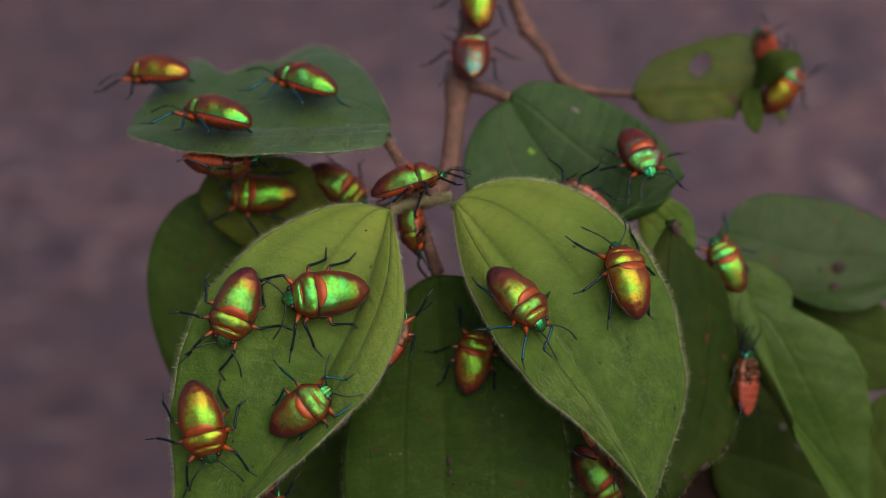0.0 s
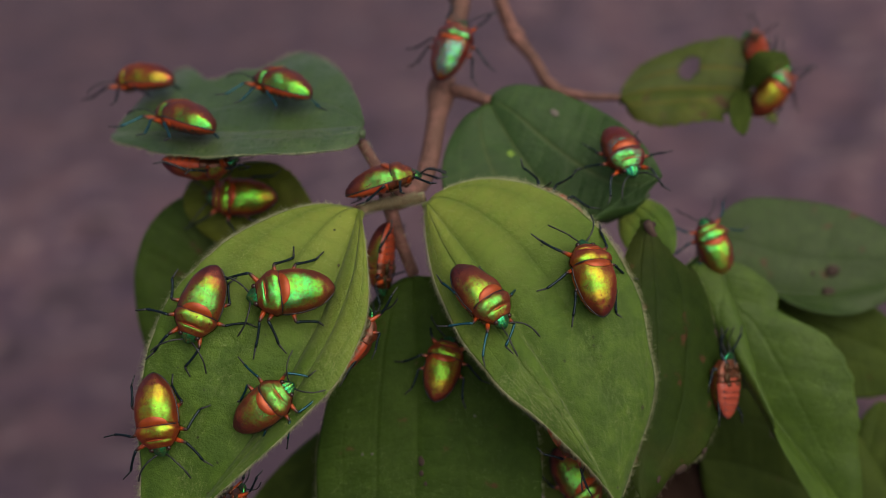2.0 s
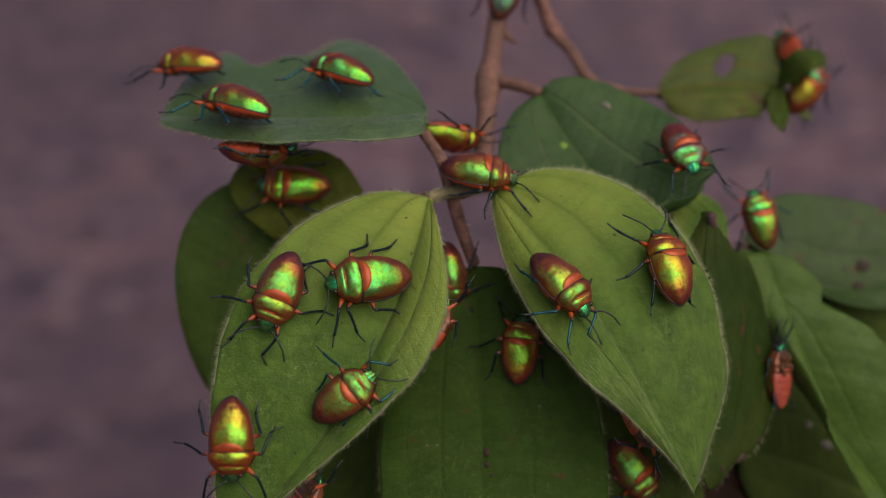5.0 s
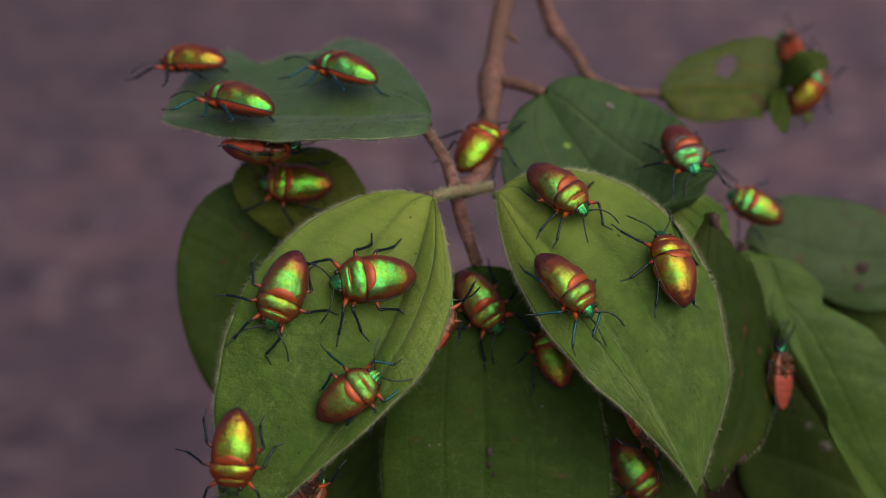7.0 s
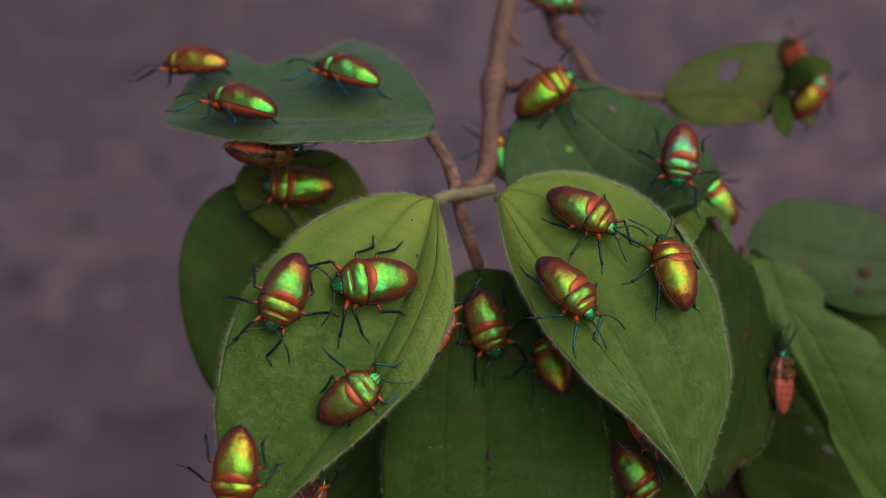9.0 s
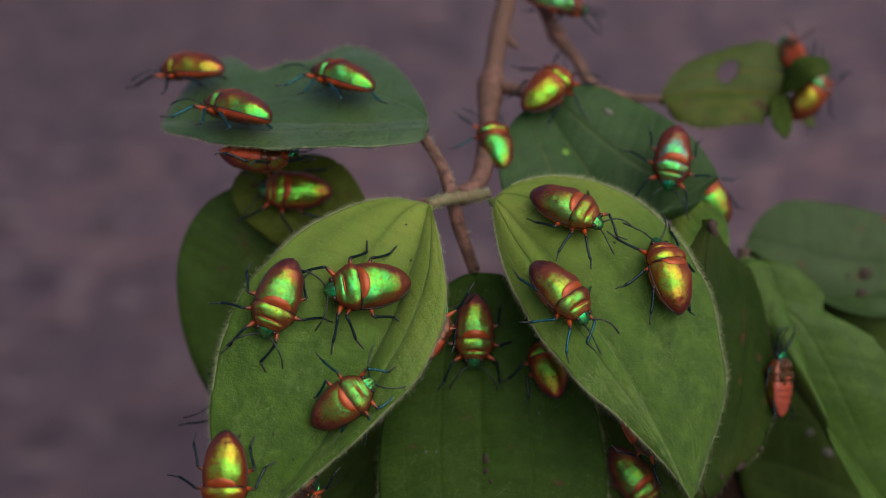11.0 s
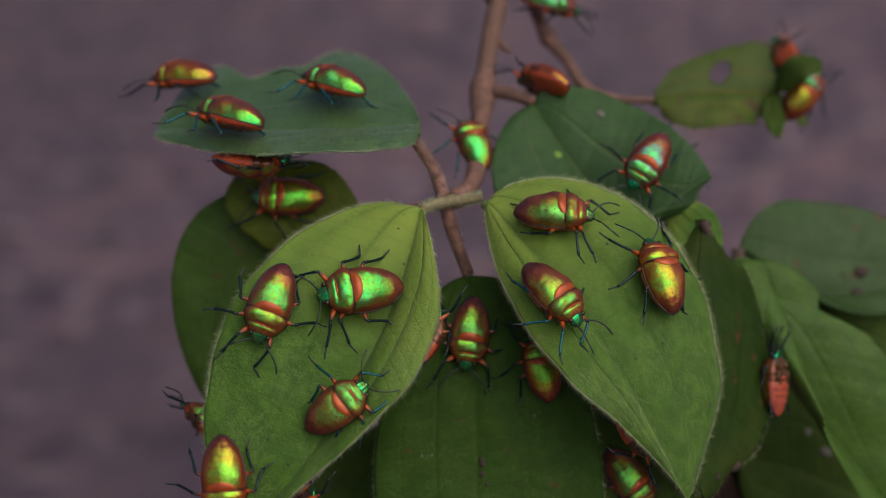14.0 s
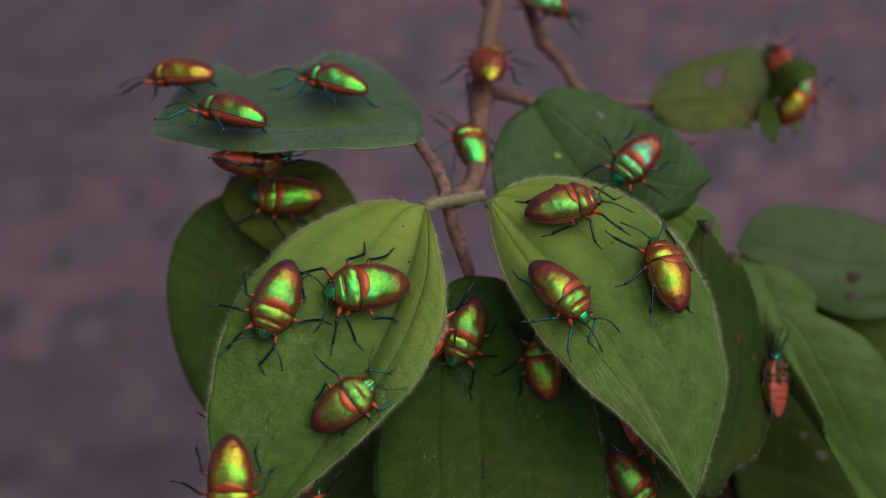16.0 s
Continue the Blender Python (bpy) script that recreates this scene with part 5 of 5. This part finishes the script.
    walk(walker_7, [
        (0, pose(0.0063, 0.2891, 0.5094, -2, -19, 94)),
        (1, pose(0.0046, 0.2891, 0.5097, 3, -20, 90)),
        (1.5, pose(0.0050, 0.2899, 0.5108, 12, -41, 60)),
        (2, pose(0.0066, 0.2876, 0.5134, 13, -40, 65)),
        (2.5, pose(0.0053, 0.2896, 0.5124, 8, -44, 64)),
        (3, pose(0.0065, 0.2928, 0.5127, 11, -42, 60)),
        (3.5, pose(0.0067, 0.2945, 0.5149, 22, -39, 44)),
        (4.2, pose(0.0075, 0.2966, 0.5151, 13, -46, 57)),
        (5.2, pose(0.0086, 0.3087, 0.5242, 4, -50, 70)),
        (6.3, pose(0.0121, 0.3184, 0.5335, 21, -48, 47)),
        (7.5, pose(0.0125, 0.3141, 0.5252, 10, 59, -54)),
        (8.2, pose(0.0165, 0.3111, 0.5182, 16, 49, -33)),
        (9, pose(0.0178, 0.3087, 0.5164, -1, 14, -6)),
        (12.5, pose(0.0194, 0.3095, 0.5168, -1, 16, -6)),
        (16, pose(0.0185, 0.3093, 0.5184, 0, 20, -10)),
    ])
    walk(walker_8, [
        (0, pose(0.0080, 0.2999, 0.5203, -1, -40, 96)),
        (0.5, pose(0.0075, 0.3010, 0.5209, -1, -40, 96)),
        (1, pose(0.0073, 0.3026, 0.5218, 1, -42, 92)),
        (1.5, pose(0.0105, 0.3106, 0.5263, 9, -42, 81)),
        (2.5, pose(0.0145, 0.3236, 0.5403, 18, -44, 66)),
        (16, pose(0.0180, 0.3276, 0.5456, 23, -42, 58)),
    ])
    walk(walker_9, [
        (0, pose(-0.0295, 0.2841, 0.5063, -161, 34, 33)),
        (2.8, pose(-0.0271, 0.2819, 0.5062, -156, 35, 33)),
        (3.2, pose(-0.0159, 0.2797, 0.5040, -146, 43, 39)),
        (3.5, pose(-0.0083, 0.2756, 0.5001, -138, 59, 38)),
        (4.2, pose(-0.0055, 0.2660, 0.5033, -150, 55, 35)),
        (4.8, pose(-0.0052, 0.2652, 0.5035, 176, 39, 31)),
        (5.3, pose(-0.0073, 0.2651, 0.4988, 108, 9, 48)),
        (5.8, pose(-0.0051, 0.2636, 0.4941, 46, -10, 57)),
        (6.5, pose(-0.0030, 0.2630, 0.4927, 11, -15, 64)),
        (7, pose(-0.0007, 0.2654, 0.4944, 12, -25, 58)),
        (7.5, pose(0.0020, 0.2691, 0.4979, 21, -41, 41)),
        (8, pose(0.0097, 0.2734, 0.4987, 32, -46, 31)),
        (8.5, pose(0.0133, 0.2762, 0.5022, 34, -38, 23)),
        (9, pose(0.0152, 0.2782, 0.5043, 38, -31, 17)),
        (11.5, pose(0.0167, 0.2794, 0.5048, 21, -18, 48)),
        (12.5, pose(0.0180, 0.2803, 0.5051, 19, -16, 49)),
        (13, pose(0.0179, 0.2824, 0.5068, 4, -7, 87)),
        (13.5, pose(0.0172, 0.2843, 0.5064, -9, -2, 117)),
        (14, pose(0.0161, 0.2821, 0.5060, 57, 8, 132)),
        (14.5, pose(0.0141, 0.2830, 0.5073, 59, 5, 133)),
        (15, pose(0.0116, 0.2859, 0.5069, 3, 0, 124)),
        (15.5, pose(0.0069, 0.2865, 0.5084, -24, -3, 109)),
        (16, pose(0.0051, 0.2864, 0.5089, -8, -7, 92)),
    ])
    walk(walker_10, [
        (0, pose(0.0156, 0.2707, 0.4871, 20, -20, 100)),
        (8.5, pose(0.0052, 0.2710, 0.4874, 16, -25, 102)),
        (9, pose(0.0036, 0.2711, 0.4902, 14, -27, 104)),
        (11.5, pose(0.0028, 0.2712, 0.4946, 14, -30, 107)),
        (12.5, pose(0.0019, 0.2712, 0.4953, 15, -30, 106)),
        (13, pose(0.0012, 0.2712, 0.4954, 15, -30, 105)),
        (13.5, pose(0.0009, 0.2712, 0.4952, 14, -31, 106)),
        (14, pose(-0.0004, 0.2713, 0.4954, 9, -34, 113)),
        (14.5, pose(-0.0004, 0.2713, 0.4952, 9, -32, 111)),
        (16, pose(-0.0008, 0.2713, 0.4949, 11, -32, 108)),
    ])
    walk(walker_11, [
        (0, pose(-0.0429, 0.2487, 0.4720, -49, 52, -136)),
        (2.1, pose(-0.0431, 0.2467, 0.4729, -57, 52, -138)),
        (2.5, pose(-0.0569, 0.2467, 0.4682, -50, 53, -138)),
        (3, pose(-0.0591, 0.2467, 0.4649, -43, 55, -134)),
        (3.5, pose(-0.0594, 0.2467, 0.4631, -42, 55, -134)),
        (4.2, pose(-0.0532, 0.2458, 0.4603, -43, 61, -141)),
        (6, pose(-0.0491, 0.2427, 0.4482, -62, 18, -173)),
        (8, pose(-0.0484, 0.2385, 0.4473, -56, -6, 170)),
        (11.3, pose(-0.0557, 0.2283, 0.4483, -47, -22, 171)),
        (12, pose(-0.0579, 0.2281, 0.4471, -41, -26, 167)),
        (12.5, pose(-0.0593, 0.2279, 0.4481, -34, -28, 166)),
        (13, pose(-0.0619, 0.2268, 0.4475, -3, -36, 157)),
        (13.5, pose(-0.0643, 0.2255, 0.4469, 31, -41, 151)),
        (14, pose(-0.0631, 0.2243, 0.4483, 56, -41, 151)),
        (14.5, pose(-0.0628, 0.2241, 0.4487, 60, -41, 152)),
        (15, pose(-0.0596, 0.2241, 0.4475, 56, -36, 156)),
        (15.5, pose(-0.0553, 0.2245, 0.4454, 45, -35, 156)),
        (16, pose(-0.0527, 0.2245, 0.4440, 47, -28, 152)),
    ])
    walk(walker_12, [
        (0, pose(-0.0264, 0.2670, 0.4869, 26, 34, -18)),
        (0.5, pose(-0.0291, 0.2694, 0.4861, 29, 30, -14)),
        (1, pose(-0.0323, 0.2710, 0.4808, 30, 30, -14)),
        (2, pose(-0.0376, 0.2654, 0.4804, 29, 33, -11)),
        (16, pose(-0.0456, 0.2724, 0.4749, 32, 30, -16)),
    ])
    walk(walker_13, [
        (0, seat(upper_left, 0.622, -0.500, 350, 1, 0.0014) @ pose(0.0003, 0, 0.0004, 38, 0, 0)),
        (0.5, seat(upper_left, 0.635, -0.510, 348, 1, 0.0014) @ pose(0.0003, 0, 0.0004, 38, 0, 0)),
        (1.5, seat(upper_left, 0.645, -0.530, 345, 1, 0.0014) @ pose(0.0003, 0, 0.0004, 38, 0, 0)),
        (2.5, seat(upper_left, 0.672, -0.550, 344, 1, 0.0014) @ pose(0.0003, 0, 0.0004, 38, 0, 0)),
        (3.5, seat(upper_left, 0.682, -0.560, 345, 1, 0.0014) @ pose(0.0003, 0, 0.0004, 38, 0, 0)),
        (7, seat(upper_left, 0.690, -0.550, 347, 1, 0.0014) @ pose(0.0003, 0, 0.0004, 38, 0, 0)),
        (16, seat(upper_left, 0.682, -0.530, 344, 1, 0.0014) @ pose(0.0003, 0, 0.0004, 38, 0, 0)),
    ])
    walk(walker_14, [
        (0, pose(0.0307, 0.2465, 0.4911, 103, -28, 167)),
        (1.5, pose(0.0308, 0.2483, 0.4902, 100, -27, 168)),
        (2, pose(0.0314, 0.2458, 0.4891, 102, -30, 171)),
        (3.5, pose(0.0296, 0.2471, 0.4888, 101, -29, 166)),
        (4.2, pose(0.0311, 0.2457, 0.4864, 101, -28, 166)),
        (6.3, pose(0.0330, 0.2427, 0.4802, 102, -30, 165)),
        (16, pose(0.0346, 0.2430, 0.4811, 100, -30, 164)),
    ])
    stride(walker_1, (0.2, 9))
    stride(walker_2, (4.3, 8.6), (11.0, 11.8), (13, 16))
    stride(walker_3, (3.4, 7))
    stride(walker_4, (0.2, 2.6), (4.2, 9), (14.6, 16))
    stride(walker_5, (7.6, 9.2), (11.3, 16))
    stride(walker_6, (0.2, 14.4))
    stride(walker_7, (0.6, 4.2), (4.2, 8.8))
    stride(walker_9, (2.5, 9), (11.8, 16))
    stride(walker_10, (8.6, 14))
    stride(walker_11, (1, 4.2), (11.3, 15.8))


motions()
